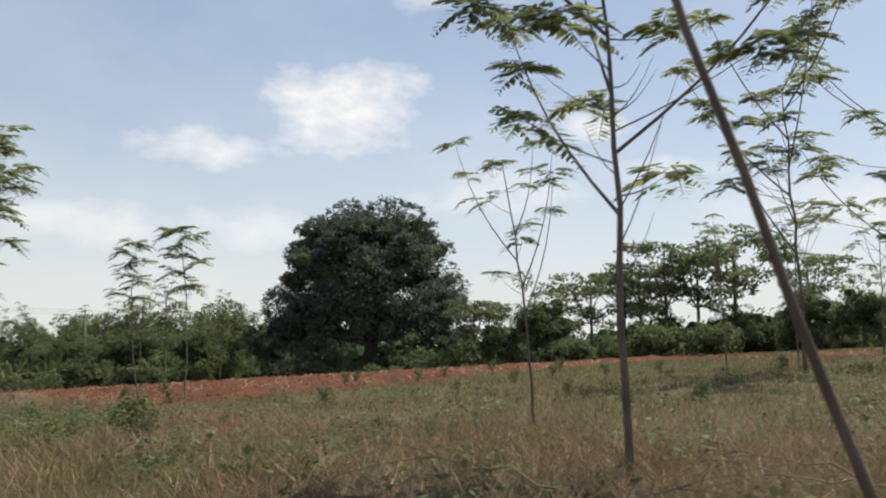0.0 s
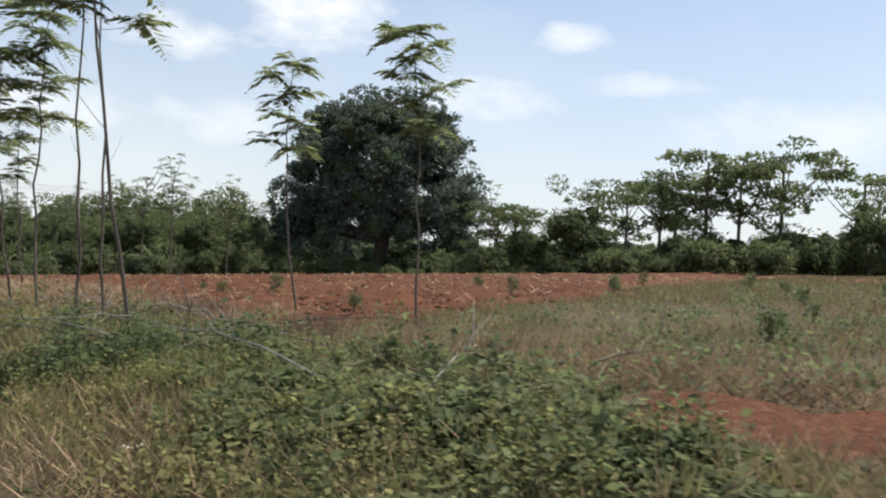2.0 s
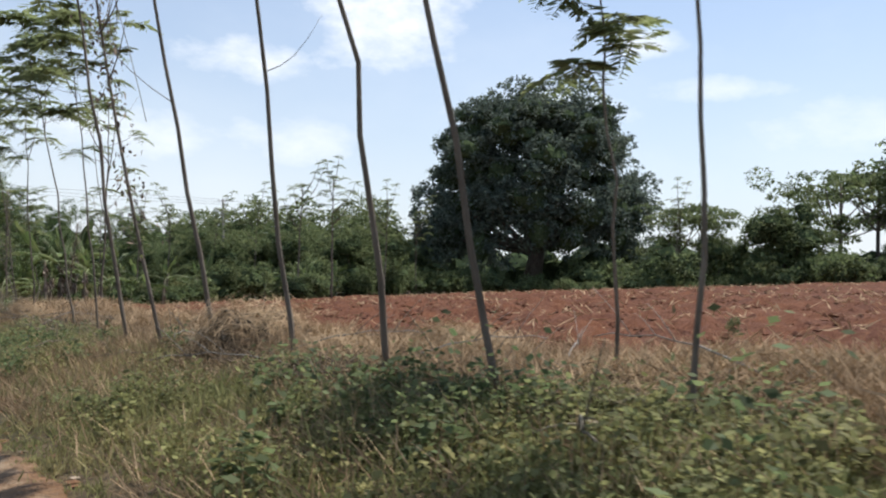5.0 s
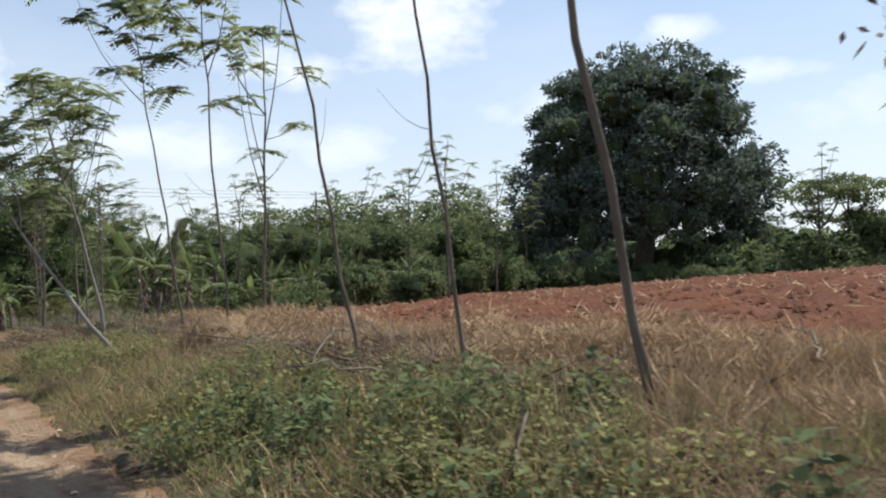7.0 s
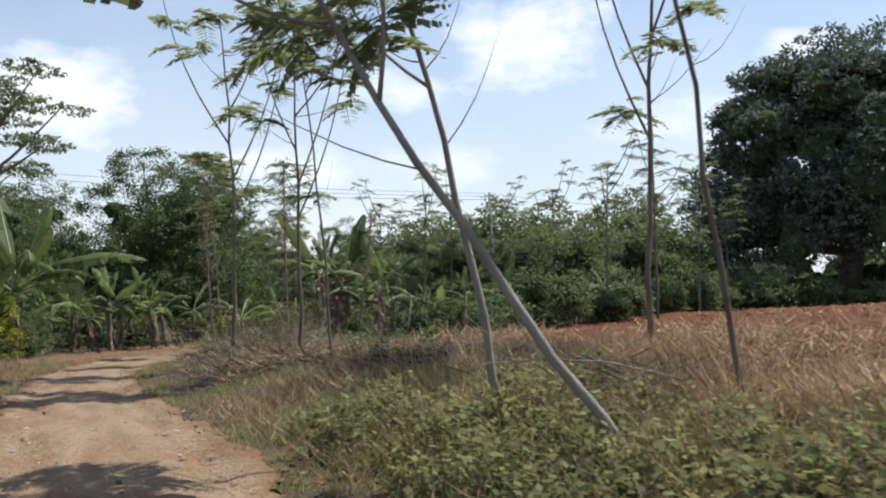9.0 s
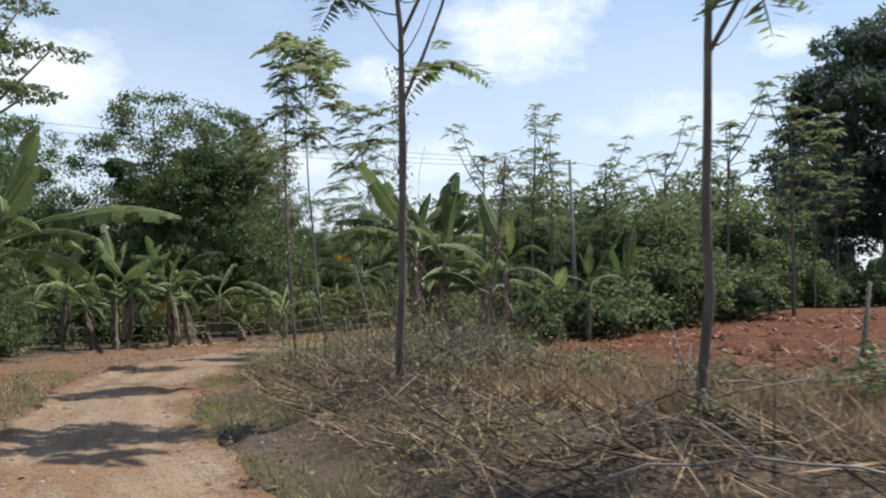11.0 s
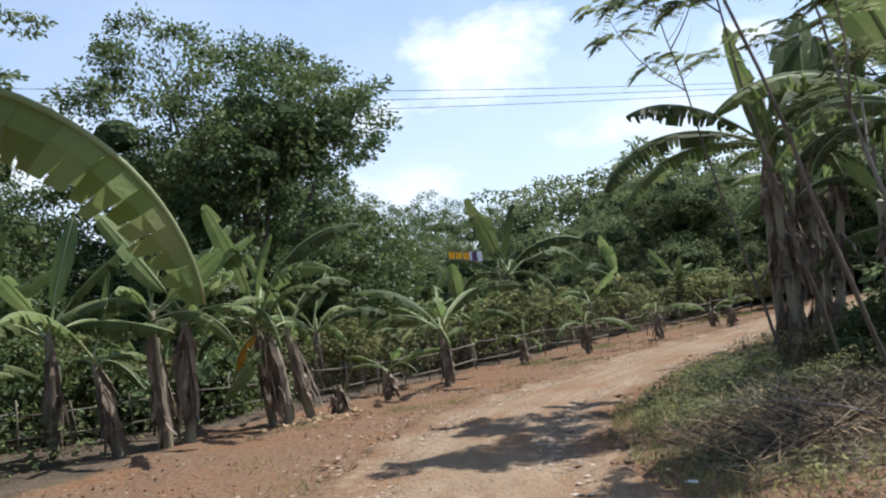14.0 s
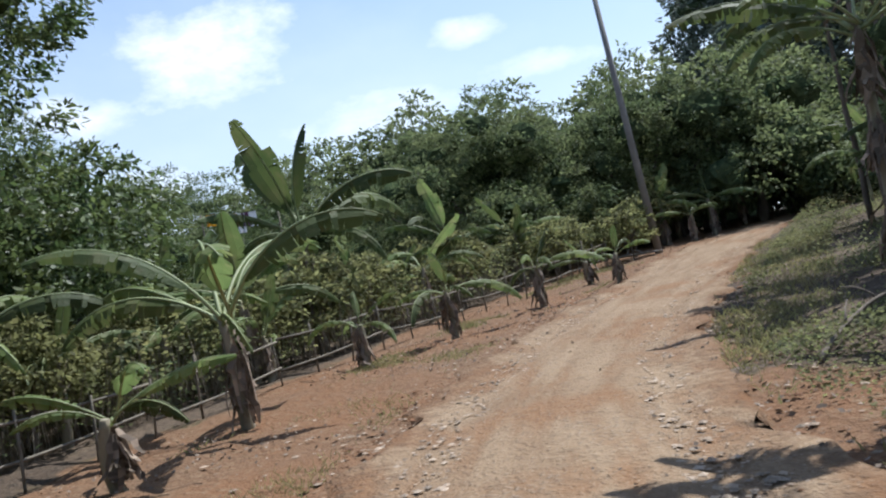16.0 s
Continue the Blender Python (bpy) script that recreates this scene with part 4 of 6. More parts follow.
# ---------------------------------------------------------------- banana plants
def banana_leaf(seed, length, width, rise, droop, tear, mat=None, hang0=0.5):
    """A blade along +x on a bare stalk: a midrib that rises and droops, and two torn halves that hang from it."""
    gen = np.random.default_rng(seed)
    n = 30
    t = np.linspace(0, 1, n + 1)
    ang = rise - droop * t ** 1.4
    step = length / n
    px = np.concatenate([[0], np.cumsum(np.cos(ang[:-1]) * step)])
    pz = np.concatenate([[0], np.cumsum(np.sin(ang[:-1]) * step)])
    rib = np.stack([px, 0.03 * length * np.sin(t * 3 + seed), pz], 1)
    w = width * np.clip(np.sin(np.pi * np.clip((t - 0.2) / 0.82, 0, 1)) ** 0.5, 0, 1) * (t > 0.2)
    nrm = np.stack([-np.sin(ang), np.zeros(n + 1), np.cos(ang)], 1)
    q = []
    for sg in (-1, 1):
        hang, short = hang0 + gen.normal(0, 0.1), 1.0
        side = np.array([0, sg * 1.0, 0])
        for i in range(n):
            if w[i] + w[i + 1] < 0.02:
                continue
            cut = 0.0
            if gen.random() < tear:
                hang = hang0 + gen.uniform(-0.35, 0.45)
                short = gen.uniform(0.75, 1.05)
                cut = gen.uniform(0.1, 0.6)

            def edge(k, f):
                return rib[k] + w[k] * short * f * (side * np.cos(hang * (0.4 + 0.6 * f)) - nrm[k] * (np.sin(hang * (0.4 + 0.6 * f)) - 0.12 * (1 - f)))

            a, b = rib[i], rib[i + 1]
            m0, m1, e0, e1 = edge(i, 0.5), edge(i + 1, 0.5), edge(i, 1.0), edge(i + 1, 1.0)
            e0, e1 = e0 + (e1 - e0) * cut * 0.5, e1 - (e1 - e0) * cut * 0.5
            q.append((a, b, m1, m0))
            q.append((m0, m1, e1, e0))
    g = Geo()
    g.quads(np.array(q), 0)
    r = Geo()
    r.tube(rib, np.linspace(0.026, 0.006, n + 1), 5)
    return g.mesh("leaf", mat or M_BANANA, True), r.mesh("midrib", M_RIB, True)


LEAVES = {"erect": [banana_leaf(201, 2.1, 0.30, 1.40, 0.25, 0.10, None, 0.25), banana_leaf(202, 1.9, 0.30, 1.2, 0.7, 0.2, None, 0.35), banana_leaf(209, 1.6, 0.19, 1.45, 0.15, 0.0, None, 0.15), banana_leaf(212, 2.0, 0.24, 1.25, 0.4, 0.15, None, 0.3)],
          "arch": [banana_leaf(203, 2.5, 0.27, 0.85, 1.35, 0.4, None, 0.75), banana_leaf(204, 2.6, 0.28, 0.6, 1.05, 0.55, None, 0.95), banana_leaf(205, 2.3, 0.26, 1.0, 1.8, 0.5, None, 0.85), banana_leaf(210, 2.4, 0.24, 0.7, 1.45, 0.7, None, 1.05), banana_leaf(213, 2.4, 0.25, 0.45, 0.9, 0.65, None, 1.1)],
          "droop": [banana_leaf(206, 2.2, 0.25, 0.55, 1.7, 0.55, None, 0.9), banana_leaf(207, 2.1, 0.23, 0.3, 1.5, 0.7, None, 1.0), banana_leaf(211, 1.9, 0.2, 0.6, 2.1, 0.8, None, 1.1)]}
YLEAF = banana_leaf(208, 1.1, 0.24, -0.3, 1.2, 0.5, M_YDEAD, 0.6)


def stem_mesh(seed, h, r):
    gen = np.random.default_rng(seed)
    g = Geo()
    pts = curve((0, 0, -0.15), (gen.normal(0, 0.05), gen.normal(0, 0.05), h), (gen.normal(0, 0.05), gen.normal(0, 0.05), 0), 9)
    g.tube(pts, np.linspace(r * 1.25, r * 0.62, 9) * (1 + gen.uniform(-0.06, 0.06, 9)), 10)
    return g.mesh("stem", M_STEM, True)


def skirt_mesh(seed, h, count):
    """Dead leaves that hang round the stem."""
    gen = np.random.default_rng(seed)
    q = []
    for k in range(count):
        a, z = gen.uniform(0, 6.28), h * gen.uniform(0.3, 1.0)
        ln, wd = gen.uniform(0.3, 0.85) * min(1.0, z / h + 0.1), gen.uniform(0.015, 0.08)
        flare = gen.uniform(0.0, 0.05)
        o, s_ = np.array([np.cos(a), np.sin(a), 0]), np.array([-np.sin(a), np.cos(a), 0])
        p = [o * 0.055 + np.array([0, 0, z])]
        for j in range(1, 5):
            p.append(p[-1] + o * (0.07 if j == 1 else flare + gen.normal(0.0, 0.03)) + s_ * gen.normal(0, 0.045) + np.array([0, 0, -ln / 4]))
        tw = gen.uniform(-0.6, 0.6)
        across = s_ * np.cos(tw) + o * np.sin(tw)
        for j in range(4):
            w0, w1 = wd * (0.5, 1, 1.0, 0.8, 0.3)[j], wd * (0.5, 1, 1.0, 0.8, 0.3)[j + 1]
            q.append((p[j] - across * w0, p[j] + across * w0, p[j + 1] + across * w1, p[j + 1] - across * w1))
    g = Geo()
    g.quads(np.array(q))
    return g.mesh("dead_leaves", M_DEADLEAF)


STEMS = [stem_mesh(300 + k, 1.0, 0.085) for k in range(4)]
SKIRTS = [skirt_mesh(310 + k, 1.0, 30) for k in range(4)]


def banana(x, y, h, leaf, count, seed, lean=(0, 0), young=False, label="green banana plant with torn broad leaves on bare soil", yellow=False, group="banana plants", z=None, skirt=True, aimed=(), upright=True):
    """One banana plant: stem, dead skirt and single leaves."""
    gen = np.random.default_rng(seed)
    root = thing("banana_plant", label, "banana plant", group)
    root.matrix_basis = tilted(x, y, (land1(x, y) if z is None else z) - 0.02, 0, lean)
    k = gen.integers(4)
    fat = 0.8 + 0.22 * min(1.2, h / 2.0)
    part("stem", STEMS[k], root, m=Matrix.Rotation(gen.uniform(0, 6.28), 4, "Z") @ Matrix.Diagonal((fat, fat, h, 1)))
    if skirt:
        tiers = 1 if h < 2.6 else 3
        for tier in range(tiers):
            part("dead_leaves", SKIRTS[(k + tier) % 4], root, "hanging brown dead leaves", Matrix.Translation((0, 0, h * 0.97 * tier / tiers)) @ Matrix.Rotation(gen.uniform(0, 6.28), 4, "Z") @ Matrix.Diagonal((fat * 0.88, fat * 0.88, h * 0.97 / tiers, 1)))
    a = gen.uniform(0, 6.28)
    for i in range(count):
        f = i / max(1, count - 1)
        kind = "erect" if upright and f > (0.64 if h > 2.2 else 0.85) else ("arch" if f > 0.3 else "droop")
        me = LEAVES[kind][gen.integers(len(LEAVES[kind]))]
        a += 2.4 + gen.normal(0, 0.5)
        sc = leaf / 1.75 * gen.uniform(0.65, 1.25) * (1 if f < 0.64 else 1.0)
        m = Matrix.Translation((0, 0, h * (0.93 + 0.07 * f))) @ Matrix.Rotation(a, 4, "Z") @ Matrix.Rotation(gen.normal(0, 0.35), 4, "X") @ Matrix.Rotation(gen.normal(0, 0.22), 4, "Y") @ Matrix.Translation((0.04, 0, 0)) @ Matrix.Diagonal((sc, sc, sc, 1))
        part("midrib", me[1], part("leaf", me[0], root, m=m), "pale green midrib")
    for k, (turn, sc, *pick) in enumerate(aimed):
        me = LEAVES[pick[0]][pick[1]] if pick else LEAVES["arch"][k % 4]
        part("midrib", me[1], part("leaf", me[0], root, m=Matrix.Translation((0, 0, h * 0.97)) @ Matrix.Rotation(turn, 4, "Z") @ Matrix.Diagonal((sc, sc, sc, 1))), "pale green midrib")
    if yellow:
        part("midrib", YLEAF[1], part("leaf", YLEAF[0], root, "withered yellow-orange leaf", Matrix.Translation((0, 0, h * 0.95)) @ Matrix.Rotation(yellow, 4, "Z")), "pale green midrib")
    return root


# roadside row, from the bend onwards
banana(-60.3, 82.7, 2.1, 1.9, 7, 401, (-0.17, 0.02), yellow=3.6)
banana(-59.95, 83.3, 2.0, 1.7, 6, 403, (-0.24, 0.05))
banana(-60.75, 83.1, 2.2, 1.9, 7, 402, (-0.10, 0))
banana(-62.0, 81.1, 2.5, 2.0, 7, 404, (-0.06, 0))
banana(-62.5, 80.4, 1.7, 1.7, 6, 427, (-0.18, -0.04))
banana(-61.85, 81.6, 2.5, 2.1, 7, 428, (0.02, 0.04))
banana(-64.2, 81.0, 2.4, 2.1, 8, 406, (0.02, 0))
banana(-65.2, 79.4, 1.7, 1.7, 6, 408, (-0.12, 0))
banana(-66.5, 81.6, 2.6, 2.0, 8, 409)
banana(-59.08, 85.95, 0.75, 0.95, 6, 410, (0, 0), label="small banana plant with a short thick stem", upright=False)
banana(-58.2, 88.55, 1.5, 2.1, 9, 411, (-0.03, 0), upright=False)
banana(-56.6, 92.6, 0.8, 0.9, 5, 412, label="small banana plant on the bare shoulder")
banana(-54.75, 94.3, 1.0, 1.2, 6, 413, label="small banana plant on the bare shoulder")
banana(-52.35, 96.5, 1.0, 1.2, 6, 414, label="small banana plant on the bare shoulder")
banana(-50.15, 99.7, 0.7, 0.9, 5, 415, label="small banana plant on the bare shoulder")
banana(-49.6, 99.0, 0.8, 0.8, 4, 429, label="small banana plant on the bare shoulder")
banana(-57.6, 98.4, 3.1, 2.9, 10, 416, label="tall banana plant with upright dark leaves")
banana(-62.2, 89.8, 1.9, 1.9, 8, 417, upright=False)
banana(-54.6, 100.4, 1.5, 1.4, 7, 418)
banana(-53.4, 103.4, 2.2, 1.5, 7, 419)
banana(-48.6, 111.5, 2.4, 1.6, 7, 420)
banana(-50.8, 106.0, 1.9, 1.5, 7, 421)
banana(-58.8, 94.5, 1.7, 1.6, 7, 422)
banana(-44.0, 109.5, 1.6, 1.4, 7, 423)
banana(-42.0, 113.2, 1.9, 1.5, 7, 424)
banana(-38.5, 113.8, 1.8, 1.6, 7, 425)
banana(-60.2, 97.0, 2.0, 1.7, 7, 426)
banana(-43.4, 108.2, 1.1, 1.0, 6, 436, label="young banana plant beside the road past the pole")
banana(-37.2, 113.4, 1.4, 1.3, 6, 435, label="young banana plant beside the road past the pole")
banana(-39.6, 111.6, 1.9, 1.5, 6, 434, label="young banana plant beside the road past the pole")
banana(-41.9, 109.6, 1.5, 1.3, 6, 430, label="young banana plant beside the road past the pole")
# young plants behind the fence
gen = np.random.default_rng(470)
for k in range(18):
    t, off = (k + gen.uniform(0, 0.8)) / 18, gen.uniform(0.6, 4.6)
    x, y = np.interp(t, [0, 0.3, 0.6, 1], [-64, -60.2, -55.8, -46.8]), np.interp(t, [0, 0.3, 0.6, 1], [84, 90, 97, 109])
    banana(float(x) - 0.82 * off, float(y) + 0.57 * off, gen.uniform(0.7, 1.7), gen.uniform(1.0, 1.6), 7, 471 + k, (gen.normal(0, 0.05), gen.normal(0, 0.05)), label="young banana plant among the crops behind the fence", group="fenced banana plants", skirt=k % 2 == 0)
# by the bend and before it
banana(-58.8, 70.4, 3.0, 3.1, 13, 437, (0.03, 0), aimed=((0.35, 1.5), (0.0, 1.35), (-0.4, 1.3)), label="large banana plant with long arching leaves by the road")
banana(-59.6, 69.2, 2.2, 1.9, 7, 431)
banana(*at(61.0, -2.3), 3.3, 2.2, 9, 432, (0.04, 0), aimed=((0.2, 1.0), (0.8, 1.05), (-0.4, 0.95)), label="large banana plant leaning over the road verge")
banana(*at(66.5, -4.2), 2.5, 2.1, 8, 433)
# the tall clump inside the bend
for k, (x, y, h, lf, cnt, ln, aim) in enumerate([(-50.55, 83.3, 4.3, 2.4, 4, (-0.03, 0), ((3.03, 1.6, "droop", 0), (2.92, 1.55, "droop", 1), (3.8, 1.3, "arch", 1))), (-50.1, 84.1, 4.1, 2.3, 5, (0.06, 0.02), ()), (-50.6, 84.3, 4.4, 2.4, 4, (0.03, 0.04), ()), (-49.9, 83.4, 4.0, 2.2, 5, (0.12, 0), ()), (-50.4, 83.7, 3.3, 2.0, 3, (0.02, -0.04), ()),
                                                 (-49.3, 79.0, 3.7, 2.4, 6, (-0.05, 0), ((3.4, 1.3, "arch", 3), (2.4, 1.2, "droop", 0))), (-48.9, 79.9, 3.2, 2.2, 5, (0.08, 0), ()), (-49.7, 80.2, 2.6, 1.9, 4, (0.0, 0.05), ())]):
    banana(x, y, h, lf, cnt, 440 + k, ln, label="tall banana plant in a dense clump with brown dead leaves", group="banana clump", aimed=aim)
banana(-46.3, 78.5, 2.9, 1.9, 7, 450, (-0.03, 0))
banana(-48.8, 88.6, 3.7, 2.1, 6, 454, (0.04, 0), aimed=((2.9, 1.1, "arch", 1), (3.4, 1.0, "arch", 3), (2.5, 1.0, "droop", 0)), label="tall banana plant on the inner bank")
banana(-47.6, 83.4, 2.1, 1.7, 6, 452, label="banana plant among shrubs on the inner bank")
banana(-44.0, 86.5, 2.4, 1.7, 7, 451)
for k in range(14):
    x, y = -45 + 11 * (k / 13) + gen.normal(0, 1.0), 88 + 24 * (k / 13) + gen.normal(0, 1.0)
    banana(x, y, gen.uniform(1.6, 2.8), gen.uniform(1.4, 1.9), 6, 460 + k, label="banana plant at the field's far edge", group="field edge bananas", skirt=False)


# ---------------------------------------------------------------- fence, pole, wires
def bamboo_fence(line):
    root = thing("bamboo_fence", "low weathered bamboo fence with thin posts and rails", "fence")
    gen = np.random.default_rng(500)
    pts = smooth_line([line[0]] + list(line) + [line[-1]], 8)
    L = np.concatenate([[0], np.cumsum(np.linalg.norm(np.diff(pts, axis=0), axis=1))])
    post = Geo()
    post.tube([(0, 0, -0.3), (0.01, 0, 0.5), (0, 0.01, 1.05)], [0.024, 0.022, 0.02], 6)
    post_me = post.mesh("post", M_BAMBOO, True)
    where = []
    for l in np.arange(0, L[-1], 1.1):
        x, y = np.interp(l, L, pts[:, 0]), np.interp(l, L, pts[:, 1])
        where.append((x, y, land1(x, y)))
        part("post", post_me, root, m=tilted(x, y, where[-1][2], gen.uniform(0, 6), (gen.normal(0, 0.06), gen.normal(0, 0.06)), gen.uniform(0.8, 1.1)))
    for k in range(0, len(where) - 3, 3):
        for h in (0.35, 0.8):
            a, b = np.array(where[k]), np.array(where[k + 3])
            g = Geo()
            g.tube(curve(a + (0.03, 0.03, h + gen.normal(0, 0.05)), b + (0.03, 0.03, h + gen.normal(0, 0.05)), (0, 0, -0.04), 6), 0.022, 6)
            part("rail", g.mesh("rail", M_BAMBOO, True), root)
    return root


bamboo_fence([(-68.0, 79.5), (-62.9, 84.6), (-60.4, 88.2), (-58.2, 92.4), (-55.2, 96.4), (-51.8, 100.4), (-47.6, 105.8)])


def utility_pole(x, y, h, lean):
    root = thing("utility_pole", "slightly leaning grey utility pole beside the road", "utility pole")
    root.matrix_basis = tilted(x, y, land1(x, y), 0.4, lean)
    g = Geo()
    g.tube([(0, 0, -0.6), (0, 0, h * 0.5), (0, 0, h)], [0.15, 0.12, 0.09], 12)
    part("shaft", g.mesh("shaft", M_CONCRETE, True), root)
    g = Geo()
    g.tube([(-0.45, 0, h - 0.25), (0, 0, h - 0.24), (0.45, 0, h - 0.25)], 0.035, 6)
    part("crossarm", g.mesh("crossarm", M_CONCRETE, True), root)
    for k in (-0.4, 0.0, 0.4):
        g = Geo()
        g.tube([(k, 0, h - 0.22), (k, 0, h - 0.15), (k, 0, h - 0.1)], [0.03, 0.04, 0.02], 8)
        part("insulator", g.mesh("insulator", M_STONE, True), root)
    return root


PX, PY = -45.6, 106.4
utility_pole(PX, PY, 10.3, (-0.05, 0))
top = np.array([PX - 0.5, PY, land1(PX, PY) + 10.15])
for k in range(3):
    g = Geo()
    a = top + np.array([0.35 * (k - 1), 0.1 * k, 0.06 - 0.25 * k])
    g.tube(curve(a, (-82.0 - 0.2 * k, 88.6 + 0.3 * k, 7.4 - 0.45 * k), (0, 0, -0.35), 16), 0.012, 5)
    tagged(new("overhead_wire", g.mesh("overhead_wire", M_WIRE, True)), "black overhead wire strung from the utility pole", "wire", "overhead wires")
g = Geo()
g.tube(curve(top, (-18.0, 128.0, 6.5), (0, 0, -0.6), 16), 0.012, 5)
tagged(new("overhead_wire", g.mesh("overhead_wire", M_WIRE, True)), "black overhead wire strung from the utility pole", "wire", "overhead wires")

# ---------------------------------------------------------------- low growth
def blades(gen, x, y, h, w, lean=0.5, z=None):
    """Upright grass blades; arrays of places."""
    n = len(x)
    z = land(x, y) if z is None else z
    P = np.stack([x, y, z], 1)
    a = gen.uniform(0, 6.28, n)
    D = unit(np.stack([np.cos(a) * lean * gen.uniform(0, 1.6, n), np.sin(a) * lean * gen.uniform(0, 1.6, n), np.ones(n)], 1))
    b = gen.uniform(0, 6.28, n)
    W = unit(np.cross(D, np.stack([np.cos(b), np.sin(b), np.zeros(n)], 1)))
    return kites(P, D, W, h, w, 0.35)


def leaves_at(gen, x, y, z, size, droop=0.2):
    n = len(x)
    a = gen.uniform(0, 6.28, n)
    D = unit(np.stack([np.cos(a), np.sin(a), gen.uniform(-0.6, 0.7, n) - droop], 1))
    W = unit(np.cross(D, gen.normal(0, 0.5, (n, 3)) + np.array([0, 0, 1.0])))
    ln = size * gen.uniform(0.6, 1.4, n)
    return kites(np.stack([x, y, z], 1), D, W, ln, ln * 0.34)


def patches(gen, n, l0, l1, d0, d1, f, cut, seed, tries=6):
    """Places in a strip, denser where a slow waviness is high."""
    L, Dd = gen.uniform(l0, l1, n * tries), gen.uniform(d0, d1, n * tries)
    x, y = on_road(L, Dd)
    keep = wob(x, y, f, seed) + 0.5 * wob(x, y, f * 2.6, seed + 2) + gen.normal(0, 0.35, len(x)) > cut
    return x[keep][:n], y[keep][:n], L[keep][:n], Dd[keep][:n]


def low_growth():
    gen = np.random.default_rng(600)
    # green grass of the right verge, in tufts
    def clumps(count, each, l0, l1, d0, d1, f, cut, seed, r0, r1, cap=None):
        x, y, l, d = patches(gen, count, l0, l1, d0, d1, f, cut, seed)
        open_ = (zones(x, y) != 1) | (l > 22)
        if cap:
            open_ &= d < np.interp(l, *cap) + 0.5 * wob(x, y, 1.1, 3)
        x, y, d = x[open_], y[open_], d[open_]
        k = np.repeat(np.arange(len(x)), each)
        rad = gen.uniform(r0, r1, len(x))[k]
        a, q = gen.uniform(0, 6.28, len(k)), np.sqrt(gen.random(len(k)))
        return x[k] + np.cos(a) * q * rad, y[k] + np.sin(a) * q * rad, k, q, d[k], len(x)

    x, y, k, q, d, m = clumps(4200, 26, 8, 67, 1.15, 5.6, 0.8, -0.4, 1, 0.06, 0.3)
    h = gen.uniform(0.10, 0.34, m)[k] * gen.uniform(0.5, 1.1, len(k)) * np.clip((d - 0.8) / 1.0, 0.35, 1.0)
    g = Geo()
    g.quads(blades(gen, x, y, h, 0.004 + 0.006 * gen.random(len(x)), 0.9))
    stuff("verge_grass", g.mesh("verge_grass", M_GRASS), "soft green and yellowing grass along the dirt road", "grass")
    # leafy weeds in clumps of several kinds
    for m_, count, each, cut, seed, size, tall_, nm, lb in ((M_WEED, 950, 72, 0.3, 3, 0.055, 0.42, "weeds", "tangled broad-leaved green weeds on the roadside bank"),
                                                           (M_BUSHLEAF, 380, 96, 0.4, 5, 0.070, 0.62, "dark_weeds", "dark green bushy weeds on the roadside bank"),
                                                           (M_OLIVE, 950, 66, 0.1, 7, 0.048, 0.34, "olive_weeds", "olive and yellowing weeds on the roadside bank")):
        x, y, k, q, d, m = clumps(count, each, 15, 64, 1.8, 6.4, 0.6, cut, seed, 0.12, 0.42, ([15, 29, 37, 67], [6.6, 6.0, 4.3, 4.2]))
        top = (tall_ * gen.uniform(0.25, 1.25, m))[k] * (1 - 0.55 * q * q) * np.clip((6.8 - d) / 1.8, 0.3, 1)
        g = Geo()
        g.quads(leaves_at(gen, x, y, land(x, y) + top * gen.random(len(x)) ** 0.6, size * gen.uniform(0.6, 1.5, m)[k]))
        st = gen.choice(len(x), len(x) // 12)
        g.quads(blades(gen, x[st], y[st], top[st] * 1.2, np.full(len(st), 0.004), 0.3))
        stuff(nm, g.mesh(nm, m_), lb, "weeds")
    x, y, l, d = patches(gen, 88000, -4, 68, 1.5, 8.4, 0.9, -0.3, 8)
    open_ = (zones(x, y) != 1) | (l > 22)
    x, y = x[open_], y[open_]
    g = Geo()
    g.quads(blades(gen, x, y, gen.uniform(0.12, 0.58, len(x)), 0.003 + 0.004 * gen.random(len(x)), 1.4))
    stuff("dry_stalks", g.mesh("dry_stalks", M_STRAW), "dry stalks standing among the roadside weeds", "grass")
    # the dry meadow beside the first stretch
    s_, n_ = gen.uniform(-12, 60, 380000), 2.0 + 88 * gen.random(380000) ** 1.9
    x, y = AX * s_ + AY * n_, AY * s_ - AX * n_
    keep = (zones(x, y) == 0) & (wob(x, y, 0.5, 7) + 0.6 * wob(x, y, 1.9, 2) + gen.normal(0, 0.45, len(x)) > -0.25)
    x, y, n_ = x[keep][:110000], y[keep][:110000], n_[keep][:110000]
    h = gen.uniform(0.08, 0.34, len(x))
    w = 0.003 + 0.0004 * n_
    dry = gen.random(len(x)) < 0.5
    for m, k, nm, lb in ((M_STRAW, dry, "dry_meadow_grass", "straw-coloured dry grass of the meadow"), (M_OLIVE, ~dry, "green_meadow_grass", "olive green grass and herbs of the meadow")):
        g = Geo()
        g.quads(blades(gen, x[k], y[k], h[k], w[k], 0.6))
        stuff(nm, g.mesh(nm, m), lb, "grass")
    # taller weeds in the meadow
    c = gen.uniform(0, 1, (800, 2))
    cs, cn = -6 + 46 * c[:, 0], 3.5 + 34 * c[:, 1] ** 1.5
    cx, cy = AX * cs + AY * cn, AY * cs - AX * cn
    k = np.repeat(np.arange(800), 60)
    px, py = cx[k] + gen.normal(0, 0.22, len(k)), cy[k] + gen.normal(0, 0.22, len(k))
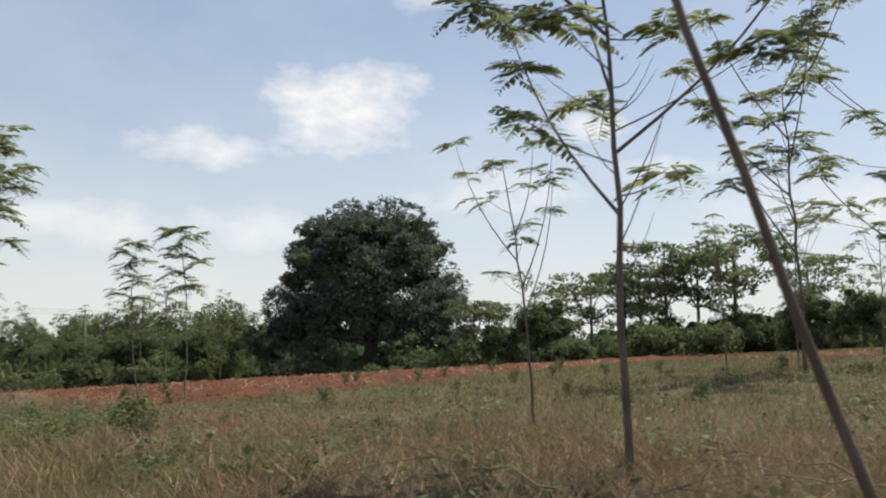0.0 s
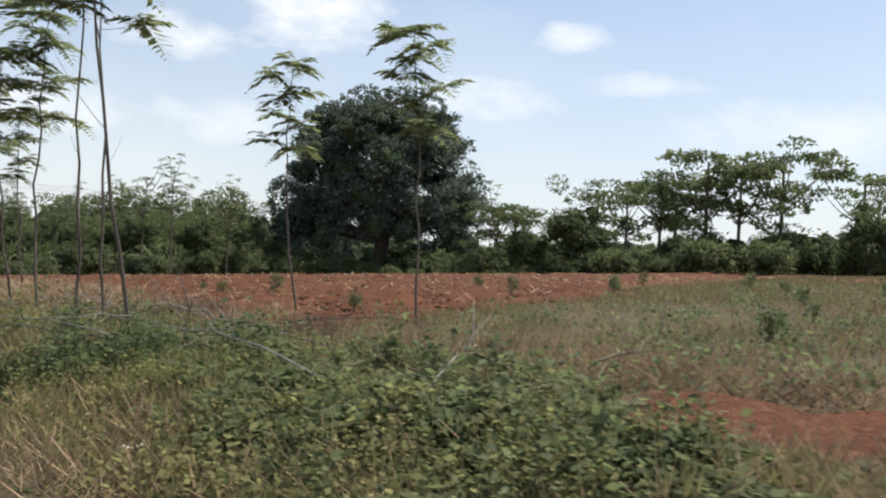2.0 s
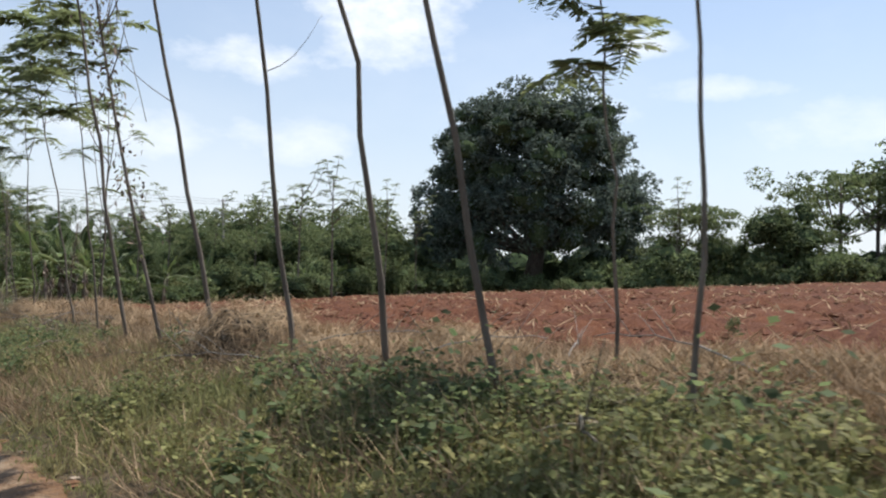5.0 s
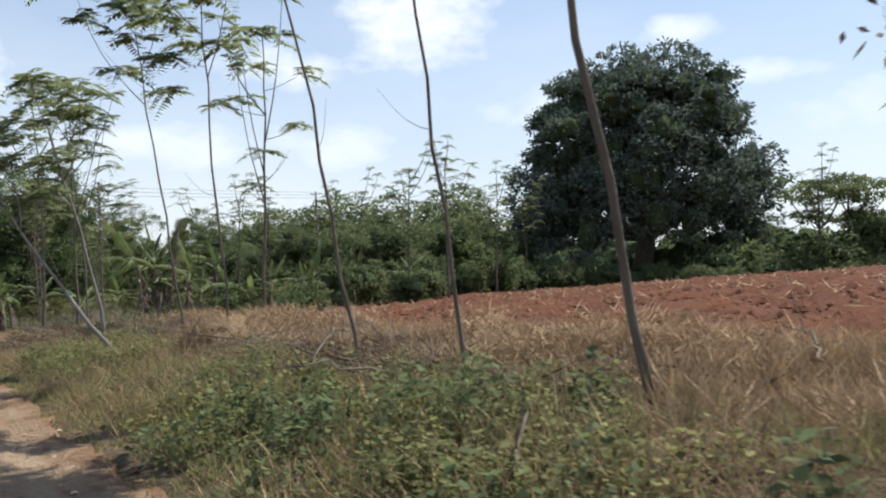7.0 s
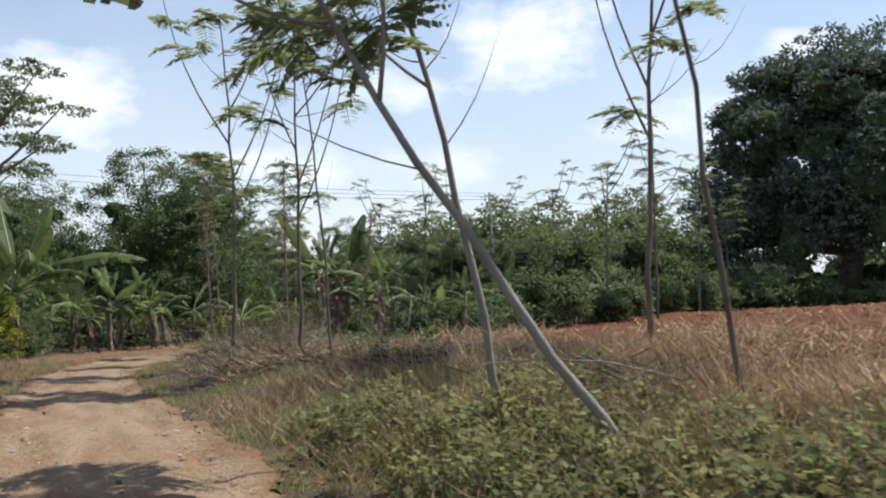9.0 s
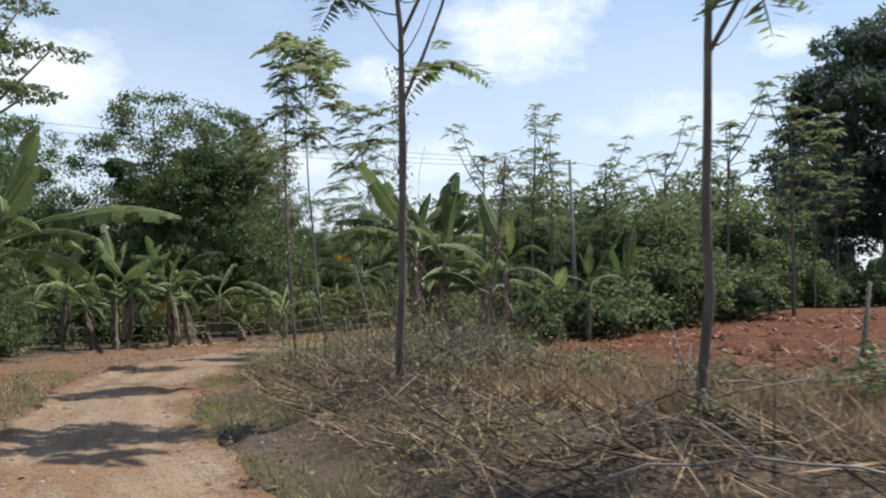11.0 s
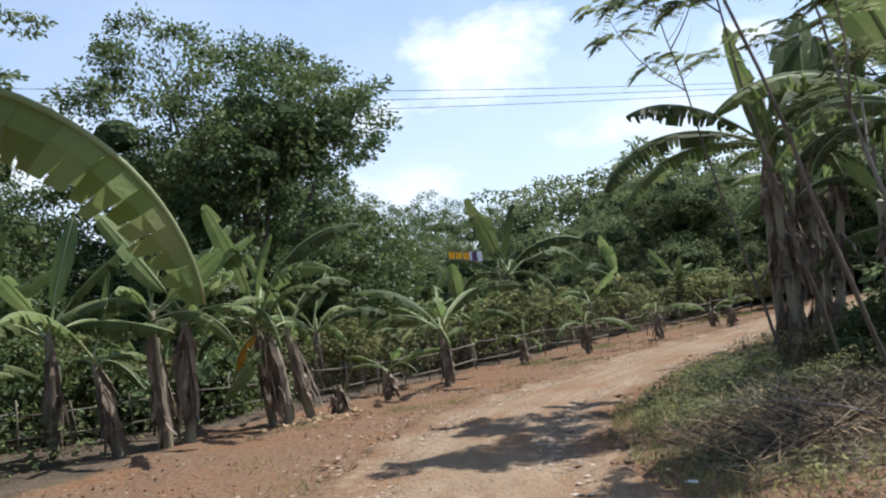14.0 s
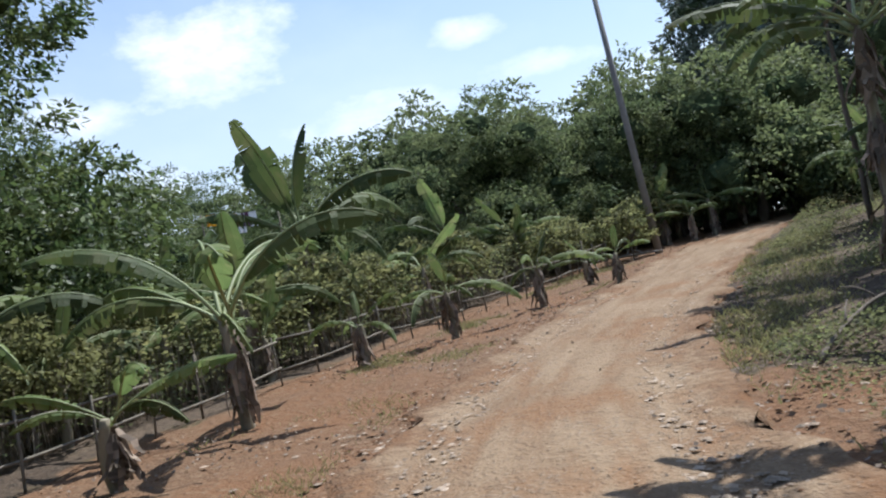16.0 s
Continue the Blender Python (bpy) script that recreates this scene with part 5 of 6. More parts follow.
    hh = np.repeat(gen.uniform(0.12, 0.5, 800) * (1 + 1.2 * (gen.random(800) < 0.08)), 60)
    keep = zones(px, py) != 1
    px, py, hh = px[keep], py[keep], hh[keep]
    g = Geo()
    g.quads(leaves_at(gen, px, py, land(px, py) + hh * gen.random(len(px)), 0.08))
    stuff("meadow_weeds", g.mesh("meadow_weeds", M_BUSHLEAF), "scattered leafy weeds standing in the dry meadow", "weeds")
    # the thick dark green patch by the bare soil
    x, y = gen.normal(0, 1, (2, 24000))
    s_, n_ = 17.0 + 1.35 * x - 0.8 * y, 4.0 + 0.65 * y + 0.3 * x
    px, py = AX * s_ + AY * n_, AY * s_ - AX * n_
    keep = zones(px, py) != 1
    px, py, e = px[keep], py[keep], (x * x + y * y)[keep]
    g = Geo()
    g.quads(leaves_at(gen, px, py, land(px, py) + 0.34 * np.exp(-e / 5) * gen.random(len(px)) ** 0.5 * (0.5 + 0.5 * wob(px, py, 4.0)), 0.09))
    stuff("creeping_plants", g.mesh("creeping_plants", M_BUSHLEAF), "dense dark green creeping plants round the bare soil", "weeds")
    # straw and cut stalks on the field and along the row of trees
    s_, n_ = gen.uniform(26, 98, 200000), 5.2 + 62 * gen.random(200000) ** 1.8
    x, y = AX * s_ + AY * n_, AY * s_ - AX * n_
    rowz = np.sin(n_ * 2.1 + 0.6 * wob(x, y, 0.5)) + 1.2 * wob(x, y, 0.9, 5) + gen.normal(0, 0.5, len(x)) - np.clip(8.5 - n_, 0, 3) * 0.6
    keep = (zones(x, y) == 1) & (rowz > 1.1)
    x, y, n_ = x[keep][:5500], y[keep][:5500], n_[keep][:5500]
    n = len(x)
    a = gen.uniform(0, 6.28, n)
    D = unit(np.stack([np.cos(a), np.sin(a), gen.uniform(0.0, 0.9, n) ** 2], 1))
    W = unit(np.cross(D, gen.normal(0, 0.4, (n, 3)) + np.array([0, 0, 1.0])))
    P = np.stack([x, y, land(x, y) + gen.uniform(0.0, 0.12, n)], 1)
    g = Geo()
    g.quads(kites(P, D, W, gen.uniform(0.2, 0.6, n), 0.008 + 0.0009 * n_))
    stuff("field_straw", g.mesh("field_straw", M_STRAW), "pale dry straw strewn over the ploughed red soil", "straw")
    # lying straw between the row of trees and the field
    x, y, l, d = patches(gen, 74000, 30, 72, 4.6, 7.8, 0.7, -0.1, 23)
    n = len(x)
    a = gen.uniform(0, 6.28, n)
    D = unit(np.stack([np.cos(a), np.sin(a), gen.uniform(-0.1, 1.1, n)], 1))
    W = unit(np.cross(D, gen.normal(0, 0.5, (n, 3)) + np.array([0, 0, 1.0])))
    g = Geo()
    g.quads(kites(np.stack([x, y, land(x, y) + 0.28 * gen.random(n) ** 2 * (1 + wob(x, y, 1.1, 4))], 1), D, W, gen.uniform(0.10, 0.48, n), gen.uniform(0.004, 0.011, n), 0.3))
    stuff("cut_straw", g.mesh("cut_straw", M_STRAW), "tan cut straw lying along the field's edge", "straw")
    # tufts of pale straw at the field's edge
    x, y, k, q, d, m = clumps(2000, 36, 31, 79, 4.3, 7.8, 0.7, -0.1, 33, 0.05, 0.26)
    h = gen.uniform(0.16, 0.6, m)[k] * gen.uniform(0.5, 1.1, len(k))
    g = Geo()
    g.quads(blades(gen, x, y, h, 0.005 + 0.007 * gen.random(len(x)), 1.5, land(x, y) + 0.02))
    stuff("straw_tufts", g.mesh("straw_tufts", M_STRAW), "bleached straw tufts along the edge of the ploughed field", "straw")
    # dark trampled stalks behind the weeds
    x, y, k, q, d, m = clumps(700, 26, 34, 74, 3.8, 6.0, 0.8, 0.0, 35, 0.1, 0.4)
    n = len(x)
    a = gen.uniform(0, 6.28, n)
    D = unit(np.stack([np.cos(a), np.sin(a), gen.uniform(-0.15, 0.5, n)], 1))
    W = unit(np.cross(D, gen.normal(0, 0.6, (n, 3)) + np.array([0, 0, 1.0])))
    g = Geo()
    g.quads(kites(np.stack([x, y, land(x, y) + 0.02 + 0.22 * gen.random(n) ** 2], 1), D, W, gen.uniform(0.15, 0.6, n), gen.uniform(0.004, 0.011, n), 0.35))
    stuff("trampled_stalks", g.mesh("trampled_stalks", M_DARKSTALK), "dark stalks trampled flat below the trees", "brush")
    # clods
    s_, n_ = gen.uniform(26, 98, 30000), 6.5 + 40 * gen.random(30000) ** 1.7
    x, y = AX * s_ + AY * n_, AY * s_ - AX * n_
    keep = zones(x, y) == 1
    x, y, n_ = x[keep][:13000], y[keep][:13000], n_[keep][:13000]
    r = 0.03 + 0.13 * gen.random(len(x)) ** 2 * (1 + n_ * 0.01)
    base = np.array([(1, 0, 0), (0, 1, 0), (-1, 0, 0), (0, -1, 0), (0, 0, 0.55), (0, 0, -0.5)], float)
    V = np.stack([x, y, land(x, y) + 0.02], 1)[:, None] + base[None] * r[:, None, None] * gen.uniform(0.6, 1.4, (len(x), 6, 3))
    F = np.array([(0, 1, 4), (1, 2, 4), (2, 3, 4), (3, 0, 4), (1, 0, 5), (2, 1, 5), (3, 2, 5), (0, 3, 5)])
    F = (F[None] + 6 * np.arange(len(x))[:, None, None]).reshape(-1, 3)
    stuff("soil_clods", mesh_of("soil_clods", V.reshape(-1, 3), F, M_SOIL), "crumbled clods of red ploughed soil", "soil")
    # dead brush between road and field before the bend
    k = 2700
    cl = gen.uniform(64, 97, k)
    cd = 2.0 + np.interp(cl, [78, 86], [3.8, 5.4]) * gen.random(k)
    cx, cy = on_road(cl, cd)
    i = np.repeat(np.arange(k), 24)
    n = len(i)
    tall_ = np.repeat((0.18 + 0.75 * ease((wob(cx, cy, 0.8, 6) + 0.3 * gen.normal(0, 1, k) + 0.3) / 1.5)) * gen.uniform(0.5, 1.3, k) * np.clip((cd - 1.6) / 1.6, 0.2, 1) * (0.42 + 0.5 * ease((cl - 77) / 3) * ease((91 - cl) / 3) * ease((cd - 2.8) / 1.2)), 24)
    x, y = cx[i] + gen.normal(0, 0.18, n), cy[i] + gen.normal(0, 0.18, n)
    a = gen.uniform(0, 6.28, n)
    D = unit(np.stack([np.cos(a), np.sin(a), gen.uniform(-0.5, 1.5, n)], 1))
    W = unit(np.cross(D, gen.normal(0, 1, (n, 3))))
    g = Geo()
    g.quads(kites(np.stack([x, y, land(x, y) + 0.9 * tall_ * gen.random(n)], 1), D, W, tall_ * gen.uniform(0.2, 0.95, n), gen.uniform(0.003, 0.009, n), 0.3))
    stuff("dead_brush", g.mesh("dead_brush", M_TWIG), "grey-brown dead brush and dry stalks beside the road", "brush")
    x, y, l, d = patches(gen, 6000, 73, 92, 2.2, 7.5, 0.7, 0.8, 9, 14)
    g = Geo()
    g.quads(leaves_at(gen, x, y, land(x, y) + gen.uniform(0.03, 0.65, len(x)) * (0.6 + 0.5 * ease((l - 77) / 3) * ease((91 - l) / 3)), 0.044))
    stuff("brush_weeds", g.mesh("brush_weeds", M_OLIVE), "sparse green weeds growing through the dead brush", "weeds")
    # tall half-dry weeds standing in the brush
    m = 260
    cl, cd = np.concatenate([gen.uniform(77, 92, 180), gen.uniform(63, 98, m - 180)]), gen.uniform(2.9, 7.0, m)
    cx, cy = on_road(cl, cd)
    hh = gen.uniform(0.6, 1.8, m) * np.where((cl > 79) & (cl < 91), 0.95, 0.55)
    a, ln = gen.uniform(0, 6.28, m), gen.uniform(0, 0.3, m)
    base_, D = np.stack([cx, cy, land(cx, cy)], 1), unit(np.stack([np.cos(a) * ln, np.sin(a) * ln, np.ones(m)], 1))
    side = unit(np.cross(D, np.stack([np.cos(a + 1), np.sin(a + 1), np.zeros(m)], 1)))
    g = Geo()
    for turn in (side, np.cross(D, side)):
        g.quads(kites(base_, D, turn, hh, gen.uniform(0.006, 0.012, m), 0.1))
    k = np.repeat(np.arange(m), 5)
    st = base_[k] + D[k] * (hh[k] * gen.uniform(0.35, 0.95, len(k)))[:, None]
    E = unit(gen.normal(0, 1, (len(k), 3)) + np.array([0, 0, 0.8]))
    g.quads(kites(st, E, unit(np.cross(E, D[k])), gen.uniform(0.12, 0.45, len(k)), np.full(len(k), 0.004), 0.2))
    stuff("weed_stalks", g.mesh("weed_stalks", M_TWIG), "tall dry weed stalks standing above the brush", "weeds")
    k = np.repeat(np.arange(m), 18)
    t = gen.uniform(0.3, 1.0, len(k)) ** 0.7
    P = base_[k] + D[k] * (hh[k] * t)[:, None] + gen.normal(0, 0.11, (len(k), 3))
    keep = ((gen.random(m) < 0.45) & (cl > 78) & (cl < 91))[k]
    g = Geo()
    g.quads(leaves_at(gen, P[keep][:, 0], P[keep][:, 1], P[keep][:, 2], 0.058))
    stuff("tall_weed_leaves", g.mesh("tall_weed_leaves", M_OLIVE), "sparse olive leaves of the tall weeds in the brush", "weeds")
    # pale cut sticks and straw over the brush
    x, y, l, d = patches(gen, 15000, 70, 98, 2.3, 7.4, 0.8, -0.1, 29)
    n = len(x)
    a = gen.uniform(0, 6.28, n)
    D = unit(np.stack([np.cos(a), np.sin(a), gen.uniform(-0.25, 0.6, n)], 1))
    W = unit(np.cross(D, gen.normal(0, 0.6, (n, 3)) + np.array([0, 0, 1.0])))
    z = land(x, y) + (0.05 + 0.3 * gen.random(n) * (0.5 + 0.5 * wob(x, y, 0.9, 8))) * np.clip((d - 1.9) / 1.5, 0.1, 1)
    Q = kites(np.stack([x, y, z], 1), D, W, gen.uniform(0.2, 0.9, n), gen.uniform(0.003, 0.009, n), 0.3)
    # the dark share of the sticks stands in for shade in the brush's gaps
    pale = gen.random(n) < 0.36
    for k, m_, nm, lb in ((pale, M_STRAW, "dry_litter", "pale dry sticks and straw strewn over the brush"), (~pale, M_DARKSTALK, "dark_litter", "dark sticks strewn through the brush as its shaded gaps")):
        g = Geo()
        g.quads(Q[k])
        stuff(nm, g.mesh(nm, m_), lb, "brush")
    # dark leafy clumps among the brush
    x, y, k, q, d, m = clumps(34, 110, 64, 84, 4.2, 7.4, 0.9, 0.3, 27, 0.15, 0.4)
    top = (0.62 * gen.uniform(0.3, 1.3, m))[k] * (1 - 0.5 * q * q)
    g = Geo()
    g.quads(leaves_at(gen, x, y, land(x, y) + top * gen.random(len(x)) ** 0.6, 0.06 * gen.uniform(0.6, 1.6, m)[k]))
    stuff("brush_clumps", g.mesh("brush_clumps", M_MANGO), "dark green leafy clumps among the dead brush", "weeds")
    # brush and dry grass left of the road before the bend
    x, y, l, d = patches(gen, 26000, 50, 86, -5.5, -1.5, 0.8, 0.0, 25)
    n = len(x)
    g = Geo()
    g.quads(blades(gen, x, y, gen.uniform(0.15, 0.75, n) * np.clip((-d - 1.0) / 2.0, 0.2, 1), gen.uniform(0.004, 0.010, n), 1.1))
    stuff("verge_brush", g.mesh("verge_brush", M_STRAW), "dry brown brush and stalks on the verge", "brush")
    x, y, k, q, d, m = clumps(210, 60, 50, 87, -6.0, -1.7, 0.9, 0.0, 31, 0.1, 0.4)
    top = (0.45 * gen.uniform(0.3, 1.3, m))[k] * (1 - 0.5 * q * q)
    g = Geo()
    g.quads(leaves_at(gen, x, y, land(x, y) + top * gen.random(len(x)) ** 0.6, 0.045 * gen.uniform(0.6, 1.6, m)[k]))
    stuff("verge_weeds", g.mesh("verge_weeds", M_BUSHLEAF), "green weeds among dry stalks on the verge", "weeds")
    # grass by the bend, both sides
    x, y, l, d = patches(gen, 26000, 66, 125, 1.1, 3.6, 0.9, 0.1, 12)
    keep = d > half_width(l) - 0.15
    x, y = x[keep], y[keep]
    x2, y2, l2, d2 = patches(gen, 9000, 55, 100, -3.4, -1.15, 0.8, 0.6, 14)
    keep = d2 < -half_width(l2) + 0.1
    x2, y2 = x2[keep], y2[keep]
    x, y = np.concatenate([x, x2]), np.concatenate([y, y2])
    g = Geo()
    g.quads(blades(gen, x, y, gen.uniform(0.05, 0.2, len(x)), 0.004 + 0.005 * gen.random(len(x)), 1.1))
    stuff("bend_grass", g.mesh("bend_grass", M_GRASS), "low green grass at the edges of the bend", "grass")
    # weeds on the inner bank after the bend
    x, y, l, d = patches(gen, 64000, 96, 130, 2.1, 6.4, 0.8, 0.0, 15)
    g = Geo()
    g.quads(leaves_at(gen, x, y, land(x, y) + 0.62 * gen.random(len(x)) * np.clip((d - 1.8) / 1.2, 0.12, 1) * (0.35 + 0.9 * ease(wob(x, y, 1.6, 3) + 0.4)), 0.045))
    stuff("bank_weeds", g.mesh("bank_weeds", M_WEED), "green weeds covering the inner bank of the bend", "weeds")
    x, y, l, d = patches(gen, 9000, 99, 124, -4.6, -1.9, 1.1, 0.75, 37, 14)
    g = Geo()
    g.quads(blades(gen, x, y, gen.uniform(0.03, 0.13, len(x)), 0.003 + 0.004 * gen.random(len(x)), 1.2))
    stuff("shoulder_grass", g.mesh("shoulder_grass", M_GRASS), "thin green grass tufts on the red shoulder", "grass")
    # undergrowth left of the road under the trees
    x, y, l, d = patches(gen, 60000, 60, 140, -18.0, -5.0, 0.6, 0.0, 17)
    keep = d < np.interp(l, [84, 92], [-4.6, -7.4])
    x, y = x[keep], y[keep]
    g = Geo()
    g.quads(leaves_at(gen, x, y, land(x, y) + 0.9 * gen.random(len(x)) ** 1.2, 0.13))
    stuff("undergrowth", g.mesh("undergrowth", M_BUSHLEAF), "mixed leafy undergrowth beneath the trees", "undergrowth")
    # litter and pebbles
    x, y, l, d = patches(gen, 12000, 60, 130, -5.6, 2.8, 0.9, 0.1, 19)
    stay = (np.abs(d) > half_width(l) - 0.3) | (gen.random(len(d)) < 0.08)
    x, y = x[stay], y[stay]
    g = Geo()
    g.quads(leaves_at(gen, x, y, land(x, y) + 0.035, 0.05, -0.05))
    stuff("leaf_litter", g.mesh("leaf_litter", M_DEADLEAF), "scattered dry leaves on the earth shoulder", "leaf litter")
    L, Dd = np.concatenate([gen.uniform(30, 125, 6000), gen.normal(102, 8, 9000), gen.normal(98.5, 1.8, 2600)]), np.concatenate([gen.normal(0, 0.8, 6000), gen.normal(-0.3, 1.2, 9000), gen.normal(0.7, 0.45, 2600)])
    x, y = on_road(L, Dd)
    r = 0.007 + 0.042 * gen.random(len(x)) ** 3.2
    V = np.stack([x, y, land(x, y) + 0.012], 1)[:, None] + base[None] * np.array([1, 1, 0.5]) * r[:, None, None] * gen.uniform(0.6, 1.4, (len(x), 6, 3))
    F = np.array([(0, 1, 4), (1, 2, 4), (2, 3, 4), (3, 0, 4), (1, 0, 5), (2, 1, 5), (3, 2, 5), (0, 3, 5)])
    F = (F[None] + 6 * np.arange(len(x))[:, None, None]).reshape(-1, 3)
    me = mesh_of("road_pebbles", V.reshape(-1, 3), F, M_STONE)
    L, Dd = gen.uniform(30, 120, 5000), gen.normal(0, 0.28, 5000)
    Dd = Dd + half_width(L) * np.where(gen.random(5000) < 0.5, -1, 1)
    x, y = on_road(L, Dd)
    r = 0.012 + 0.06 * gen.random(len(x)) ** 3
    V2 = np.stack([x, y, land(x, y) + 0.012], 1)[:, None] + base[None] * np.array([1, 1, 0.5]) * r[:, None, None] * gen.uniform(0.6, 1.4, (len(x), 6, 3))
    F2 = np.array([(0, 1, 4), (1, 2, 4), (2, 3, 4), (3, 0, 4), (1, 0, 5), (2, 1, 5), (3, 2, 5), (0, 3, 5)])
    F2 = (F2[None] + 6 * np.arange(len(x))[:, None, None]).reshape(-1, 3)
    stuff("edge_clods", mesh_of("edge_clods", V2.reshape(-1, 3), F2, M_EARTH), "crumbled earth along the edges of the road", "soil")
    stuff("road_pebbles", me, "small loose stones on the dirt road", "pebbles")


low_growth()
gen = np.random.default_rng(610)
t, off = gen.random(5200), gen.uniform(0.2, 6.5, 5200)
x, y = np.interp(t, [0, 0.3, 0.6, 1], [-65, -61, -56, -47]) - 0.82 * off, np.interp(t, [0, 0.3, 0.6, 1], [83, 90, 97, 109]) + 0.57 * off
g = Geo()
g.quads(blades(gen, x, y, gen.uniform(0.5, 1.7, 5200), gen.uniform(0.007, 0.014, 5200), 0.25))
stuff("crop_stalks", g.mesh("crop_stalks", M_TWIG), "thin pale stalks of crops behind the fence", "crop stalks")
k = gen.integers(0, 5200, 34000)
g = Geo()
g.quads(leaves_at(gen, x[k] + gen.normal(0, 0.12, 34000), y[k] + gen.normal(0, 0.12, 34000), land(x[k], y[k]) + gen.uniform(0.3, 1.6, 34000), 0.10))
stuff("crop_leaves", g.mesh("crop_leaves", M_WEED), "light green leaves of crops behind the fence", "crop leaves")


# ---------------------------------------------------------------- heaps, sticks, stake, odds and ends
def straw_heap(x, y, rx, ry, h, seed, label):
    """A mound of cut stalks over a dark inside."""
    gen = np.random.default_rng(seed)
    root = thing("straw_heap", label, "heap", "straw heaps")
    root.matrix_basis = tilted(x, y, land1(x, y), gen.uniform(0, 6))
    g = Geo()
    V, F = blob((0, 0, h * 0.1), (rx * 0.78, ry * 0.78, h * (0.7 if h > 0.6 else 0.4)), gen, 3)
    g.add(V, F, 0)
    part("mound", g.mesh("mound", M_LITTER, True), root, "dark rotting inside of the heap")
    n = 5200
    d = unit(gen.normal(0, 1, (n, 3)))
    d[:, 2] = np.abs(d[:, 2])
    P = d * np.array([rx, ry, h]) * gen.uniform(0.7, 1.0, (n, 1)) * (1 + 0.18 * np.sin(d[:, :1] * 5 + seed) * np.cos(d[:, 1:2] * 4))
    D = unit(np.cross(d, gen.normal(0, 1, (n, 3))) + np.array([0, 0, -0.35]) + d * 0.2)
    W = unit(np.cross(D, d + gen.normal(0, 0.3, (n, 3))))
    g = Geo()
    g.quads(kites(P, D, W, gen.uniform(0.15, 0.5, n), gen.uniform(0.003, 0.008, n)))
    part("thatch", g.mesh("thatch", M_STRAW), root, "tangled tan cut straw")
    return root


straw_heap(*at(57.4, 4.6), 0.75, 0.65, 0.72, 701, "rounded heap of brown straw beside the field")
straw_heap(*at(41.9, 5.0), 1.1, 0.9, 1.0, 702, "low heap of tan straw with a dark burnt side")
straw_heap(*at(40.6, 5.5), 0.9, 0.8, 0.5, 707, "tan straw slumped beside the larger heap")
straw_heap(*at(45.5, 6.6), 1.2, 0.9, 0.5, 703, "low spread of tan straw at the field's edge")
straw_heap(*at(39.5, 7.0), 1.3, 0.9, 0.55, 704, "low spread of tan straw at the field's edge")
straw_heap(*at(35.0, 7.6), 1.4, 0.8, 0.4, 705, "low spread of tan straw at the field's edge")
straw_heap(*at(50.5, 6.8), 1.2, 0.8, 0.4, 706, "low spread of tan straw at the field's edge")


def branch_proto(seed, length, r, mat, name, label):
    gen = np.random.default_rng(seed)
    root = thing(name, label, "branch", "fallen branches")
    g = Geo()
    c = curve((0, 0, 0.02), (length, 0, gen.uniform(0.05, 0.3)), (0, gen.uniform(-0.15, 0.15), gen.uniform(0.0, 0.12)), 9)
    c[1:-1] += gen.normal(0, 0.02, (7, 3))
    g.tube(c, np.linspace(r, r * 0.45, 9), 6)
    part("stick", g.mesh("stick", mat, True), root)
    for k in range(3):
        g = Geo()
        i = gen.integers(2, 8)
        g.tube(curve(c[i], c[i] + gen.normal(0, 0.22, 3) + np.array([0.3, 0, 0.15]), (0, 0, 0.03), 5), np.linspace(r * 0.5, r * 0.2, 5), 5)
        part("twig", g.mesh("twig", mat, True), root)
    return root


gen = np.random.default_rng(710)
for seed, ln, r, mat, name, lb in ((711, 1.9, 0.012, M_PALEBARK, "fallen_branch", "pale dry branch lying in the weeds"), (712, 1.3, 0.016, M_TWIG, "dry_stick", "thin dry stick lying in the weeds"), (713, 2.4, 0.014, M_BARK, "cut_pole", "dark cut pole lying beside the field")):
    proto = branch_proto(seed, ln, r, mat, name, lb)
    for k in range(36 if name != "cut_pole" else 18):
        l = (gen.uniform(34, 62), gen.uniform(66, 94), gen.uniform(15, 31))[k % 3]
        x, y = on_road(np.array([l]), np.array([gen.uniform(3.6, 6.8)]))
        x, y = float(x[0]), float(y[0])
        m = Matrix.Translation((x, y, land1(x, y) + gen.uniform(0.02, 0.25))) @ Matrix.Rotation(gen.uniform(0, 6.28), 4, "Z") @ Matrix.Rotation(gen.normal(0, 0.07), 4, "Y")
        if k == 0:
            proto.matrix_basis = m
        else:
            copy_thing(proto, m)


snag = branch_proto(715, 1.5, 0.014, M_DARKSTALK, "brush_stick", "dead grey-brown stick heaped in the roadside brush")
for k in range(60):
    l = (gen.normal(88, 1.6), gen.normal(94, 1.5), gen.uniform(66, 97))[k % 3]
    x, y = on_road(np.array([l]), np.array([gen.uniform(3.4, 6.6)]))
    x, y = float(x[0]), float(y[0])
    m = Matrix.Translation((x, y, land1(x, y) + gen.uniform(0.0, 0.12))) @ Matrix.Rotation(gen.uniform(0, 6.28), 4, "Z") @ Matrix.Rotation(-abs(gen.normal(0.15, 0.25)), 4, "Y") @ Matrix.Scale(gen.uniform(0.6, 1.2), 4)
    if k == 0:
        snag.matrix_basis = m
    else:
        copy_thing(snag, m)
herb = broad_tree("meadow_herb", "tall leafy herb standing in the dry meadow", 720, dome(720, 10, 0.26, 0.95, 0.12, 0.15, 1.2, 0.05), 560, 0.075, M_BUSHLEAF, (0.012, 0.3), 0, 6, group="meadow herbs", category="shrub")
rows = []
